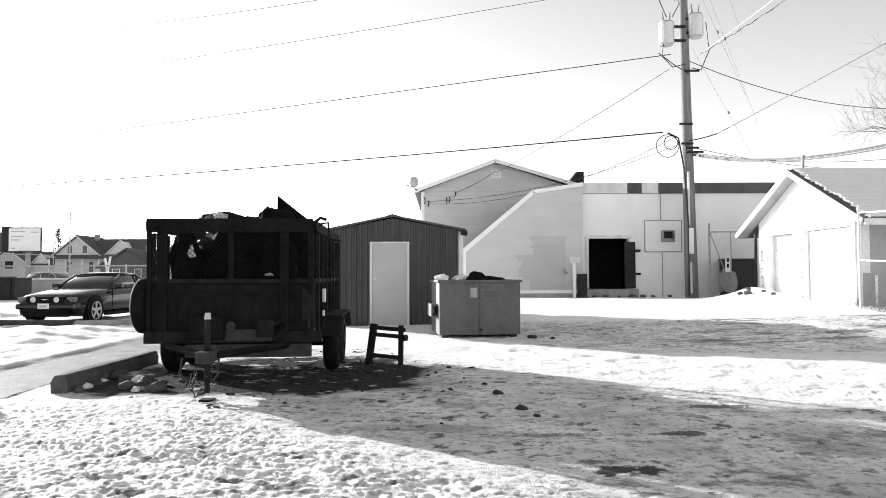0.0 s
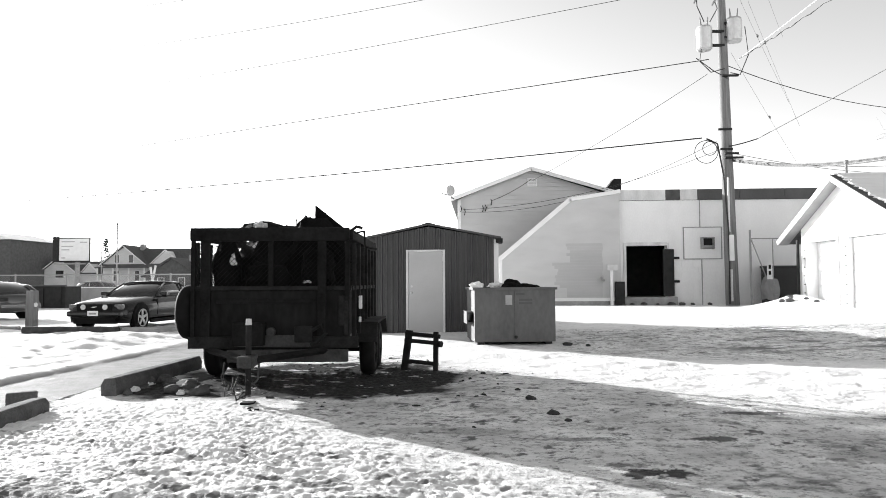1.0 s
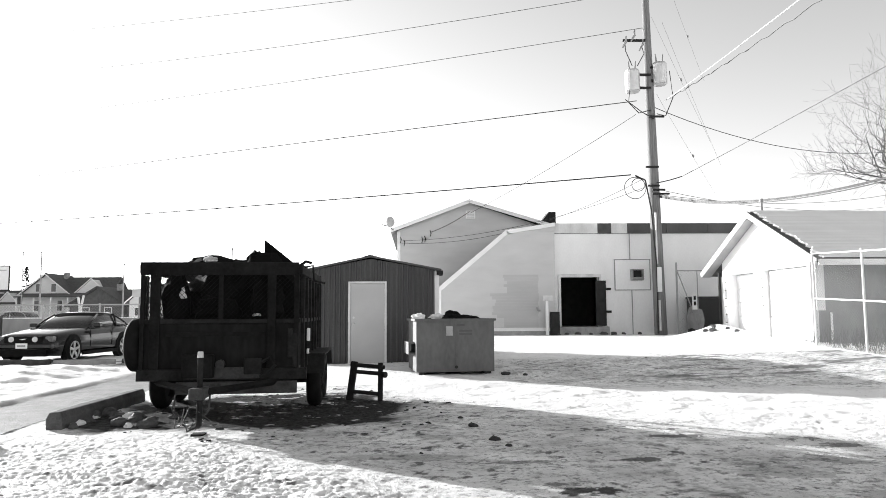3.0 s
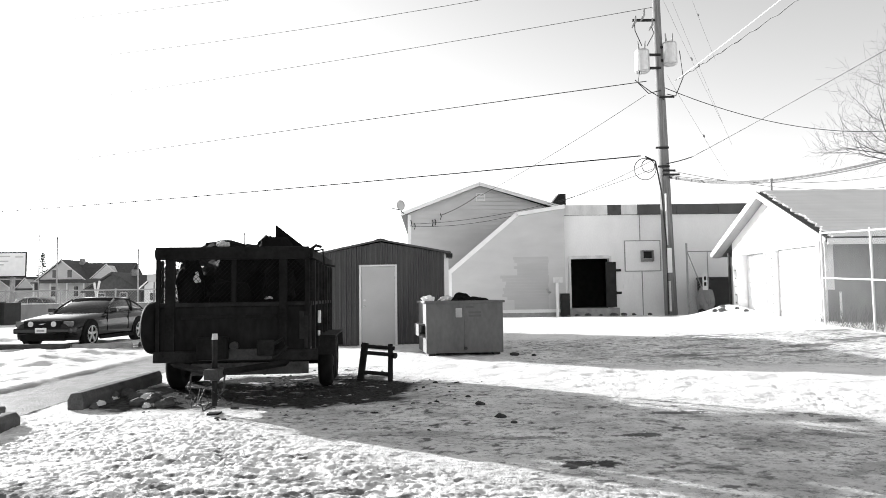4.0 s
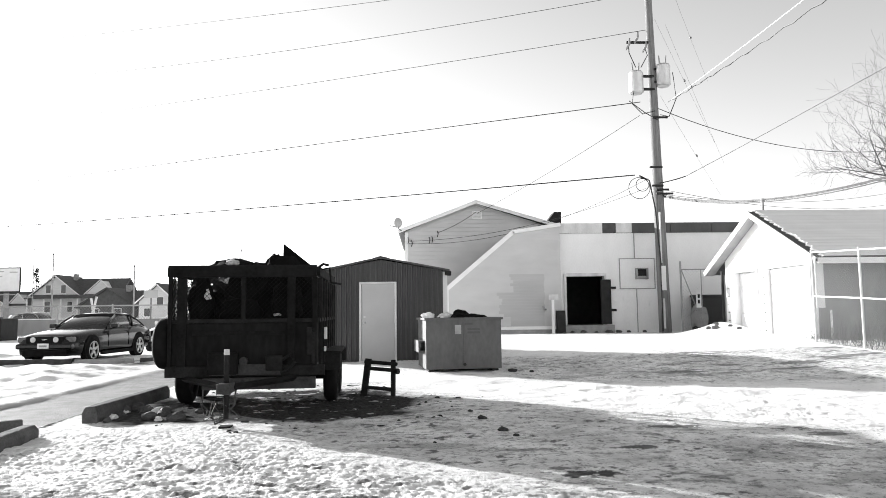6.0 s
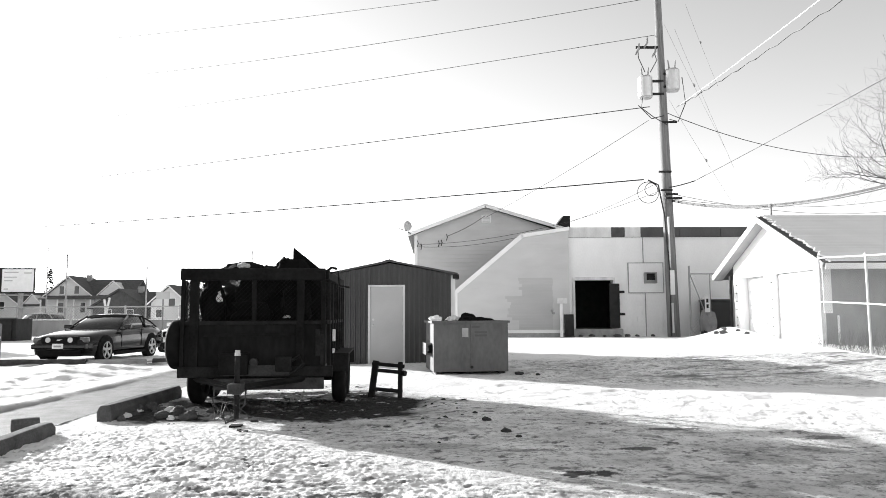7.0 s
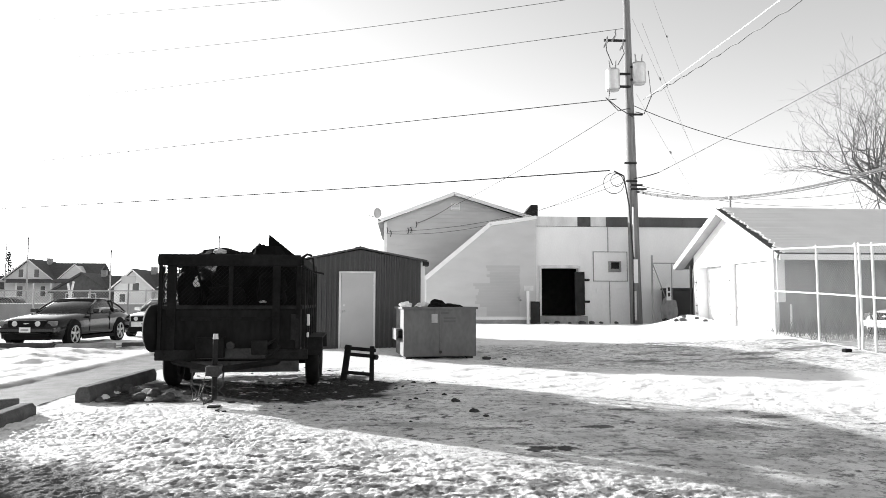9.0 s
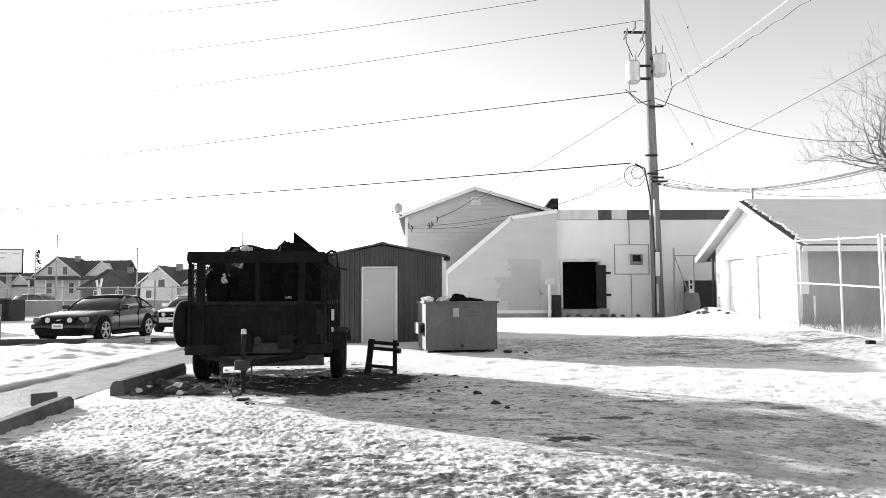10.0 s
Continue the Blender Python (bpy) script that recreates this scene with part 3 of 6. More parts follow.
# ---- shed ----
def metal_shed():
    o = thing("metal_shed", pose(-1.28, 16.0, 0.05), "dark corrugated steel shed with a pale grey door", "shed")
    x0, x1, y, yb, eave, apex, xm = -2.85, 0.22, 16.0, 19.2, 2.36, 2.64, -1.36
    dx0, dx1, dtop = -1.86, -1.01, 2.06

    def roof_z(x):
        return apex - (apex - eave) * abs(x - xm) / ((x1 - xm) if x > xm else (xm - x0))
    # ribbed front sheet, in three pieces round the doorway
    bm = bmesh.new()
    pitch = 0.128
    xs = []
    x = x0
    while x < x1:
        for dx, dy in ((0, 0), (0.06, 0), (0.074, -0.038), (0.108, -0.038), (0.122, 0)):
            if x + dx <= x1:
                xs.append((x + dx, dy))
        x += pitch
    prev = None
    for px, dy in xs:
        inside = dx0 - 0.001 < px < dx1 + 0.001
        lo = dtop if inside else 0.05
        a, b = bm.verts.new((px, y + dy, lo)), bm.verts.new((px, y + dy, roof_z(px)))
        if prev:
            pa, pb, pin = prev
            if pin == inside:
                bm.faces.new((pa, a, b, pb))
            else:
                c = bm.verts.new((px if not inside else prev[0].co.x, y + dy, dtop if inside else dtop))
                low = a if not inside else pa
                bm.faces.new((pa, a, b, pb))
        prev = (a, b, inside)
    part("front_sheet", bm, M_SHED, o, "dark ribbed steel")
    part("ridge_cap", prism([(xm - 0.16, apex + 0.05), (xm, apex + 0.078), (xm + 0.16, apex + 0.05), (xm, apex + 0.092)], "y", y - 0.12, yb + 0.1), M_DARK, o)
    side = bmesh.new()
    for sx in (x0, x1):
        box(sx - 0.02, sx + 0.02, y + 0.03, yb, 0.05, eave, bm=side)
    box(x0, x1, yb - 0.04, yb, 0.05, eave, bm=side)
    part("side_wall", side, M_SHED_DOOR, o)
    part("back_gable", prism([(x0, eave), (x1, eave), (xm, apex)], "y", yb - 0.04, yb), M_SHED, o)
    roof = prism([(x0 - 0.14, eave - 0.03), (xm, apex + 0.03), (x1 + 0.16, eave - 0.03), (x1 + 0.16, eave + 0.02), (xm, apex + 0.075), (x0 - 0.14, eave + 0.02)], "y", y - 0.1, yb + 0.1)
    part("roof", roof, M_SHED, o, "thin dark steel roof")
    part("gutter_end", box(x1 + 0.04, x1 + 0.2, y - 0.12, y + 0.4, eave - 0.13, eave - 0.02, 0.01), M_DARK, o)
    part("corner_trim", box(x1 - 0.02, x1 + 0.1, y - 0.02, y + 0.04, 0.05, eave - 0.04, 0.005), M_WHITE, o, "white corner flashing")
    fr = box(dx0 - 0.045, dx0 + 0.01, y - 0.05, y + 0.06, 0.07, dtop + 0.02, 0.005)
    box(dx1 - 0.01, dx1 + 0.045, y - 0.05, y + 0.06, 0.07, dtop + 0.02, 0.005, bm=fr)
    box(dx0 + 0.01, dx1 - 0.01, y - 0.05, y + 0.06, dtop - 0.025, dtop + 0.02, 0.005, bm=fr)
    door = part("door", box(dx0 + 0.014, dx1 - 0.014, y - 0.03, y + 0.015, 0.085, dtop - 0.03, 0.004), M_SHED_DOOR, o, "pale grey steel door, shut")
    part("door_frame", fr, M_WHITE_WORN, door)
    kn = rod((dx0 + 0.09, y - 0.03, 1.05), (dx0 + 0.09, y - 0.07, 1.05), 0.012, n=8)
    b = bmesh.new()
    bmesh.ops.create_uvsphere(b, u_segments=10, v_segments=8, radius=0.032)
    merge(kn, b, Matrix.Translation((dx0 + 0.09, y - 0.09, 1.05)))
    part("door_knob", kn, M_STEEL, door, smooth=True)
    part("deadbolt", rod((dx0 + 0.09, y - 0.03, 1.2), (dx0 + 0.09, y - 0.045, 1.2), 0.028, n=12), M_STEEL, door)
    for z in (0.3, 1.1, 1.85):
        part("hinge", rod((dx1 - 0.008, y - 0.055, z - 0.05), (dx1 - 0.008, y - 0.055, z + 0.05), 0.009, n=6), M_STEEL, door)
    part("sill", box(x0, x1, y - 0.03, y + 0.1, -0.06, 0.06, 0.01), M_TIMBER, o, "dark timber base")
    part("sill", box(x0, x1, yb - 0.1, yb, -0.06, 0.06, 0.01), M_TIMBER, o)
    return o


# ---- dumpster ----
def dumpster():
    o = thing("dumpster", pose(0.52, 14.28, 0.0, 0, 0, 7.0), "faded grey steel waste dumpster heaped with rubbish", "dumpster")
    T = o.matrix_basis
    w, d, h = 1.68, 1.45, 1.13   # front along local x
    x0, x1, y0, y1 = -w / 2, w / 2, -d / 2 + 0.15, d / 2 + 0.15

    def put(bm):
        bm.transform(T)
        return bm
    t = 0.015
    part("front_panel", put(box(x0, x1, y0, y0 + t, 0.06, h, 0.004)), M_DUMP, o)
    part("back_panel", put(box(x0, x1, y1 - t, y1, 0.06, h, 0.004)), M_DUMP, o)
    part("side_panel", put(box(x0, x0 + t, y0 + t, y1 - t, 0.06, h, 0.004)), M_DUMP, o)
    part("side_panel", put(box(x1 - t, x1, y0 + t, y1 - t, 0.06, h, 0.004)), M_DUMP, o)
    part("floor_panel", put(box(x0 + t, x1 - t, y0 + t, y1 - t, 0.06, 0.09)), M_DUMP, o)
    rim = box(x0 - 0.04, x1 + 0.04, y0 - 0.04, y0 + 0.03, h, h + 0.05, 0.006)
    box(x0 - 0.04, x1 + 0.04, y1 - 0.03, y1 + 0.04, h, h + 0.05, 0.006, bm=rim)
    box(x0 - 0.04, x0 + 0.03, y0 + 0.03, y1 - 0.03, h, h + 0.05, 0.006, bm=rim)
    box(x1 - 0.03, x1 + 0.04, y0 + 0.03, y1 - 0.03, h, h + 0.05, 0.006, bm=rim)
    part("rim", put(rim), M_DUMP, o)
    part("seam_rib", put(box(-0.012, 0.012, y0 - 0.012, y0, 0.08, h - 0.01, 0.003)), M_DUMP, o)
    part("drain_cap", put(rod((0.01, y0 - 0.03, 0.16), (0.01, y0, 0.16), 0.035, n=10)), M_DARK, o)
    for sx, s, pw in ((x0, -1, 0.14), (x1, 1, 0.05)):
        pk = box(sx, sx + s * pw, y0 + 0.25, y0 + 1.05, 0.42, 0.46, 0.004)
        box(sx, sx + s * pw, y0 + 0.25, y0 + 1.05, 0.64, 0.68, 0.004, bm=pk)
        box(sx + s * (pw - 0.03), sx + s * pw, y0 + 0.25, y0 + 1.05, 0.46, 0.64, 0.004, bm=pk)
        part("fork_pocket", put(pk), M_DUMP, o)
    sk = box(x0 + 0.06, x0 + 0.2, y0 + 0.05, y1 - 0.05, -0.02, 0.06, 0.005)
    part("skid", put(sk), M_DARK, o)
    part("skid", put(box(x1 - 0.2, x1 - 0.06, y0 + 0.05, y1 - 0.05, -0.02, 0.06, 0.005)), M_DARK, o)
    # faded stencil and a paper notice
    part("notice", put(box(-0.2, -0.06, y0 - 0.004, y0 - 0.001, 0.82, 1.02)), M_CONCRETE, o, "torn pale paper notice")
    for k, (u0, u1, z) in enumerate(((0.02, 0.2, 1.02), (0.08, 0.36, 0.9), (0.08, 0.36, 0.83))):
        part("stencil_bar", put(box(u0, u1, y0 - 0.004, y0 - 0.001, z, z + 0.045)), M_SHED, o, "faded dark stencil mark")
    return o


set_back(metal_shed(), 1.027)
dumpster()



# ---- trailer ----
def wheel(parent, c, axis_m, r, w, rim_r, tyre_mat, rim_mat, spokes=0):
    """A tyre and rim about the local x axis, centred at c."""
    m = Matrix.Translation(c) @ axis_m
    b = bmesh.new()
    prof = [(-w / 2, rim_r), (-w / 2, r * 0.86), (-w / 2 + 0.03, r * 0.97), (-w * 0.2, r), (w * 0.2, r), (w / 2 - 0.03, r * 0.97), (w / 2, r * 0.86), (w / 2, rim_r)]
    n = 28
    rings = [[b.verts.new((u, v * math.cos(2 * math.pi * k / n), v * math.sin(2 * math.pi * k / n))) for u, v in prof] for k in range(n)]
    for k in range(n):
        a, c2 = rings[k], rings[(k + 1) % n]
        for i in range(len(prof)):
            j = (i + 1) % len(prof)
            b.faces.new((a[i], a[j], c2[j], c2[i]))
    b.transform(m)
    tyre = part("tyre", b, tyre_mat, parent, smooth=True)
    if spokes:
        rb = bmesh.new()
        for k in range(spokes):
            a = 2 * math.pi * k / spokes
            box(-0.012, 0.02, -0.035, 0.035, 0.03, rim_r * 0.97, 0.008, m @ Matrix.Translation((w * 0.38, 0, 0)) @ Matrix.Rotation(a, 4, "X"), rb)
        merge(rb, rod((w * 0.34, 0, 0), (w * 0.42, 0, 0), 0.06, n=14), m)
        part("rim", rb, rim_mat, tyre)
        ring = bmesh.new()
        for r0, r1, u0, u1 in ((rim_r, rim_r * 0.9, 0.3, 0.5),):
            pr = [(w * u0, r0), (w * u1, r0), (w * u1, r1), (w * u0, r1)]
            rr = [[ring.verts.new((u, v * math.cos(2 * math.pi * k / n), v * math.sin(2 * math.pi * k / n))) for u, v in pr] for k in range(n)]
            for k in range(n):
                for i in range(4):
                    ring.faces.new((rr[k][i], rr[k][(i + 1) % 4], rr[(k + 1) % n][(i + 1) % 4], rr[(k + 1) % n][i]))
        ring.transform(m)
        part("rim_lip", ring, rim_mat, tyre, smooth=True)
        part("brake_disc", rod((0, 0, 0), (w * 0.15, 0, 0), rim_r * 0.9, n=20, m=m), M_DARK, tyre)
    else:
        part("rim", rod((-w * 0.3, 0, 0), (w * 0.3, 0, 0), rim_r * 1.0, n=18, m=m), rim_mat, tyre)
    return tyre


def wire_net(u0, u1, v0, v1, step, r, at, bm=None):
    """Diamond wire netting over a rectangle; at(u, v) gives the place."""
    b = bm or bmesh.new()
    w, h = u1 - u0, v1 - v0
    for s in (1, -1):
        k = -h
        while k < w:
            a0, a1 = max(0.0, k), min(w, k + h)
            if a1 - a0 > step * 0.3:
                if s > 0:
                    p, q = (u0 + a0, v0 + a0 - k), (u0 + a1, v0 + a1 - k)
                else:
                    p, q = (u0 + a0, v1 - (a0 - k)), (u0 + a1, v1 - (a1 - k))
                rod(at(*p), at(*q), r, n=3, bm=b, caps=False)
            k += step
    return b


M_RUST = paint("rusty_black_steel", 0.004, 0.026, 0.8, spec=0.15, metal=0.0, scale=5, fine=35, bump=0.4, grain=0.5)
M_IRON = paint("worn_grey_iron", 0.012, 0.06, 0.7, scale=6, fine=35, bump=0.4, grain=0.5, spec=0.3)
M_SHEET = paint("sooty_stained_sheet", 0.001, 0.018, 0.8, spec=0.15, scale=1.8, fine=14, stretch=(1, 1, 0.45), bump=0.25, grain=0.7)
M_TARP = paint("dark_crumpled_tarp", 0.003, 0.01, 0.9, spec=0.08, scale=4, fine=20, bump=0.4)


def stake_trailer():
    o = thing("utility_trailer", pose(-2.68, 7.62, 0.0, 0, 0, 3.6), "black high-sided utility trailer with mesh windows, loaded", "trailer")
    T = o.matrix_basis
    hw, L = 0.96, 3.3      # half width, length; local y runs back
    zb, zr, zt = 0.52, 1.2, 1.96

    def put(bm):
        bm.transform(T)
        return bm
    # frame and deck
    part("chassis_rail", put(box(-hw, -hw + 0.07, 0.021, L, zb, zb + 0.1, 0.005)), M_RUST, o)
    part("chassis_rail", put(box(hw - 0.07, hw, 0.021, L, zb, zb + 0.1, 0.005)), M_RUST, o)
    part("front_beam", put(box(-hw - 0.03, hw + 0.1, -0.05, 0.02, zb - 0.02, zb + 0.12, 0.008)), M_RUST, o)
    for k in range(6):
        part("cross_member", put(box(-hw + 0.07, hw - 0.07, 0.4 + k * 0.52, 0.46 + k * 0.52, zb, zb + 0.08)), M_RUST, o)
    part("deck", put(box(-hw, hw, 0.02, L, zb + 0.101, zb + 0.14)), M_TIMBER, o)
    # plank sides up to the rail
    n = 5
    for k in range(n):
        z0 = zb + 0.14 + k * (zr - zb - 0.14) / n
        z1 = z0 + (zr - zb - 0.14) / n - 0.004
        part("side_board", put(box(hw - 0.03, hw, 0.031, L, z0, z1, 0.004)), M_TRAILER, o)
        part("side_board", put(box(-hw, -hw + 0.03, 0.031, L, z0, z1, 0.004)), M_TRAILER, o)
        part("tail_board", put(box(-hw, hw, L + 0.001, L + 0.03, z0, z1, 0.004)), M_TRAILER, o)
    sheet = box(-hw, hw, 0.0, 0.03, zb + 0.12, zr - 0.004, 0.004)
    bmesh.ops.subdivide_edges(sheet, edges=[e for e in sheet.edges if e.calc_length() > 0.4], cuts=11, use_grid_fill=True)
    for v in sheet.verts:
        v.co.y += 0.012 * noise.noise(Vector((v.co.x * 2.2, v.co.z * 2.6, 3.1)))
    part("front_panel", put(sheet), M_SHEET, o, "buckled sooty front panel")
    part("panel_batten", put(box(-hw + 0.3, hw - 0.42, -0.02, -0.008, zr - 0.16, zr - 0.11, 0.004)), M_TRAILER, o)
    part("kick_plate", put(box(-0.42, 0.5, -0.075, -0.052, zb - 0.0, zb + 0.14, 0.006)), M_IRON, o, "scuffed bare steel plate")
    for x, z, w, h in ((hw - 0.1, 0.95, 0.07, 0.36), (hw - 0.045, 0.86, 0.05, 0.42)):
        part("torn_flashing", put(box(x - w / 2, x + w / 2, -0.05, -0.014, z - h / 2, z + h / 2, 0.012)), M_RUST, o)
    # Unseen panel added only to block light through the front.
    part("added_lining", put(box(-hw + 0.035, hw - 0.035, 0.034, 0.046, zb + 0.145, zr - 0.01)), M_TRAILER, o)
    part("middle_rail", put(box(-hw - 0.02, hw + 0.02, -0.03, 0.045, zr, zr + 0.05, 0.006)), M_RUST, o)
    for s in (-1, 1):
        part("middle_rail", put(box(s * hw - 0.03, s * hw + 0.03, 0.05, L, zr, zr + 0.05, 0.006)), M_RUST, o)
    # posts of the cage
    for x, w in ((-hw + 0.02, 0.05), (-hw + 0.17, 0.12), (0.0, 0.055), (hw - 0.34, 0.1), (hw - 0.03, 0.06)):
        part("front_post", put(box(x - w / 2, x + w / 2, -0.045, -0.002, zr + 0.051 if abs(x) < 0.1 else zb + 0.12, zt - 0.16, 0.006)), M_TRAILER, o)
    for s in (-1, 1):
        for k in range(7):
            y = 0.25 + k * (L - 0.3) / 6
            part("side_post", put(box(s * hw - 0.002 if s > 0 else -hw - 0.045, hw + 0.045 if s > 0 else -hw + 0.002, y - 0.03, y + 0.03, zb + 0.1, zt - 0.16, 0.006)), M_RUST, o)
    part("top_board", put(box(-hw - 0.01, hw - 0.005, -0.06, -0.005, zt - 0.16, zt, 0.008)), M_TRAILER, o, "black top board")
    part("top_board", put(box(-hw - 0.03, hw + 0.03, L, L + 0.05, zt - 0.16, zt, 0.008)), M_TRAILER, o)
    for s in (-1, 1):
        part("top_rail", put(box(s * hw - 0.035, s * hw + 0.035, 0.0, L, zt - 0.14, zt - 0.02, 0.008)), M_TRAILER, o)
    # netting of the cage
    part("front_netting", put(wire_net(-hw, hw, zr + 0.05, zt - 0.16, 0.06, 0.0035, lambda u, v: (u, 0.01, v))), M_TRAILER, o, kind="stuff")
    for s in (-1, 1):
        part("side_netting", put(wire_net(0.03, L, zr + 0.05, zt - 0.14, 0.09, 0.0035, lambda u, v: (s * (hw - 0.04), u, v))), M_TRAILER, o, kind="stuff")
    # drawbar, coupler, jack
    for s in (-1, 1):
        part("drawbar", put(rod((s * 0.75, 0.0, zb - 0.04), (s * 0.06, -0.95, zb - 0.06), 0.04, n=4)), M_TRAILER, o)
    part("coupler", put(box(-0.08, 0.08, -1.2, -0.9, zb - 0.12, zb + 0.0, 0.02)), M_IRON, o)
    part("cross_bar", put(box(-0.5, 0.95, -0.12, -0.06, zb - 0.18, zb - 0.03, 0.01)), M_IRON, o)
    jk = rod((0.0, -1.02, 0.1), (0.0, -1.02, 0.84), 0.032, n=12)
    jack = part("jack", put(jk), M_RUST, o, "upright screw jack")
    part("jack_cap", put(rod((0.0, -1.02, 0.84), (0.0, -1.02, 0.905), 0.036, 0.03, n=12)), M_SHED_DOOR, jack)
    part("jack_foot", put(box(-0.07, 0.07, -1.09, -0.95, 0.0, 0.025, 0.005)), M_RUST, jack)
    part("jack_collar", put(rod((0.0, -1.02, 0.38), (0.0, -1.02, 0.52), 0.05, n=12)), M_IRON, jack)
    crng = random.Random(31)
    for k in range(6):
        x0, x1 = crng.uniform(-0.3, 0.25), crng.uniform(-0.25, 0.35)
        pts = [Vector((x0, -0.85 - 0.1 * crng.random(), zb - 0.1))]
        for j in range(1, 7):
            f = j / 7
            pts.append(Vector((x0 + (x1 - x0) * f + crng.uniform(-0.05, 0.05), -0.98 + crng.uniform(-0.1, 0.1), zb - 0.1 - (0.3 + 0.08 * crng.random()) * math.sin(math.pi * min(1, f * (0.6 + 0.4 * (k % 2)))))))
        part("safety_chain" if k % 3 == 0 else "loose_wire", put(tube(pts, 0.012 if k % 3 == 0 else 0.006, n=5)), M_IRON, o)
    part("toolbox", put(box(-0.42, -0.05, -0.2, -0.06, zb + 0.02, zb + 0.3, 0.012)), M_TRAILER, o)
    part("junction_box", put(box(0.3, 0.52, -0.1, -0.051, zb + 0.05, zb + 0.25, 0.02)), M_RUST, o)
    part("coiled_hose", put(tube([(0.52, -0.08, zb + 0.2), (0.62, -0.1, zb + 0.26), (0.68, -0.1, zb + 0.16), (0.58, -0.1, zb + 0.06), (0.5, -0.1, zb + 0.02)], 0.025, n=6)), M_RUST, o)
    part("round_plug", put(rod((0.02, -0.12, zb + 0.18), (0.02, -0.05, zb + 0.18), 0.055, n=14)), M_IRON, o)
    # running gear, two axles
    for y in (1.35, 2.2):
        part("axle", put(rod((-hw - 0.2, y, 0.36), (hw + 0.2, y, 0.36), 0.035, n=8)), M_RUST, o)
        for s in (-1, 1):
            wh = part("hub", put(rod((s * (hw + 0.03), y, 0.36), (s * (hw + 0.2), y, 0.36), 0.07, n=12)), M_RUST, o)
            wheel(wh, T @ Vector((s * (hw + 0.1), y, 0.36)), T.to_3x3().to_4x4(), 0.36, 0.2, 0.2, M_BLACK, M_RUST)
    for s in (-1, 1):
        f = prism([(0.78, 0.5), (0.95, 0.76), (2.6, 0.76), (2.78, 0.5), (2.74, 0.5), (2.58, 0.735), (0.97, 0.735), (0.82, 0.5)], "x", s * (hw + 0.0), s * (hw + 0.26))
        part("fender", put(f), M_RUST, o)
    # spare wheel on the side
    sp = part("spare_bracket", put(rod((-hw - 0.02, 0.1, 0.93), (-hw - 0.1, 0.1, 0.93), 0.05)), M_RUST, o)
    wheel(sp, T @ Vector((-hw - 0.12, 0.32, 0.93)), T.to_3x3().to_4x4(), 0.34, 0.2, 0.2, M_BLACK, M_RUST)
    # mirrors and lamps along the right side
    part("marker_lamp", put(box(hw + 0.05, hw + 0.09, 0.5, 0.58, 0.95, 1.12, 0.008)), M_WHITE, o)
    part("marker_lamp", put(box(hw + 0.05, hw + 0.08, 0.5, 0.56, 0.78, 0.85, 0.008)), M_WHITE, o)
    part("tie_hook", put(tube([(hw, 0.3, zt - 0.05), (hw + 0.14, 0.3, zt - 0.02), (hw + 0.16, 0.3, zt - 0.22), (hw + 0.3, 0.32, zt - 0.25)], 0.016)), M_RUST, o)
    part("tie_hook", put(tube([(hw, 0.1, zt - 0.03), (hw + 0.07, 0.08, zt + 0.02), (hw + 0.14, 0.1, zt + 0.0)], 0.02)), M_RUST, o)
    return o, T


trailer, TT = stake_trailer()


def crumple(name, c, size, seed, mat, label, category, m=None, sharp=0.35):
    """A crumpled bag or scrap: a ball folded by noise."""
    rng = random.Random(seed)
    b = bmesh.new()
    bmesh.ops.create_icosphere(b, subdivisions=3, radius=1.0)
    off = Vector((rng.uniform(0, 50), rng.uniform(0, 50), 0))
    for v in b.verts:
        k = 1 + sharp * noise.noise(v.co * 1.7 + off) + sharp * 0.6 * noise.noise(v.co * 4 + off)
        v.co = Vector((v.co.x * size[0] * k, v.co.y * size[1] * k, max(v.co.z, -0.55) * size[2] * k))
    mat_m = Matrix.Translation(c) @ (m or Matrix.Identity(4))
    b.transform(mat_m)
    root = thing(name, Matrix.Translation((c[0], c[1], c[2] - size[2] * 0.5)), label, category)
    part("body", b, mat, root)
    return root



# ---- garage ----
M_DOORPANEL = paint("white_garage_door", 0.72, 0.84, 0.45, scale=1.5, fine=30, bump=0.05)
# On the garage sides and soffits, this grey has their shade put into it.
M_BOARD = paint("shade_toned_boards", 0.24, 0.36, 0.7, scale=2, fine=25, stretch=(1, 1, 0.4), bump=0.2)


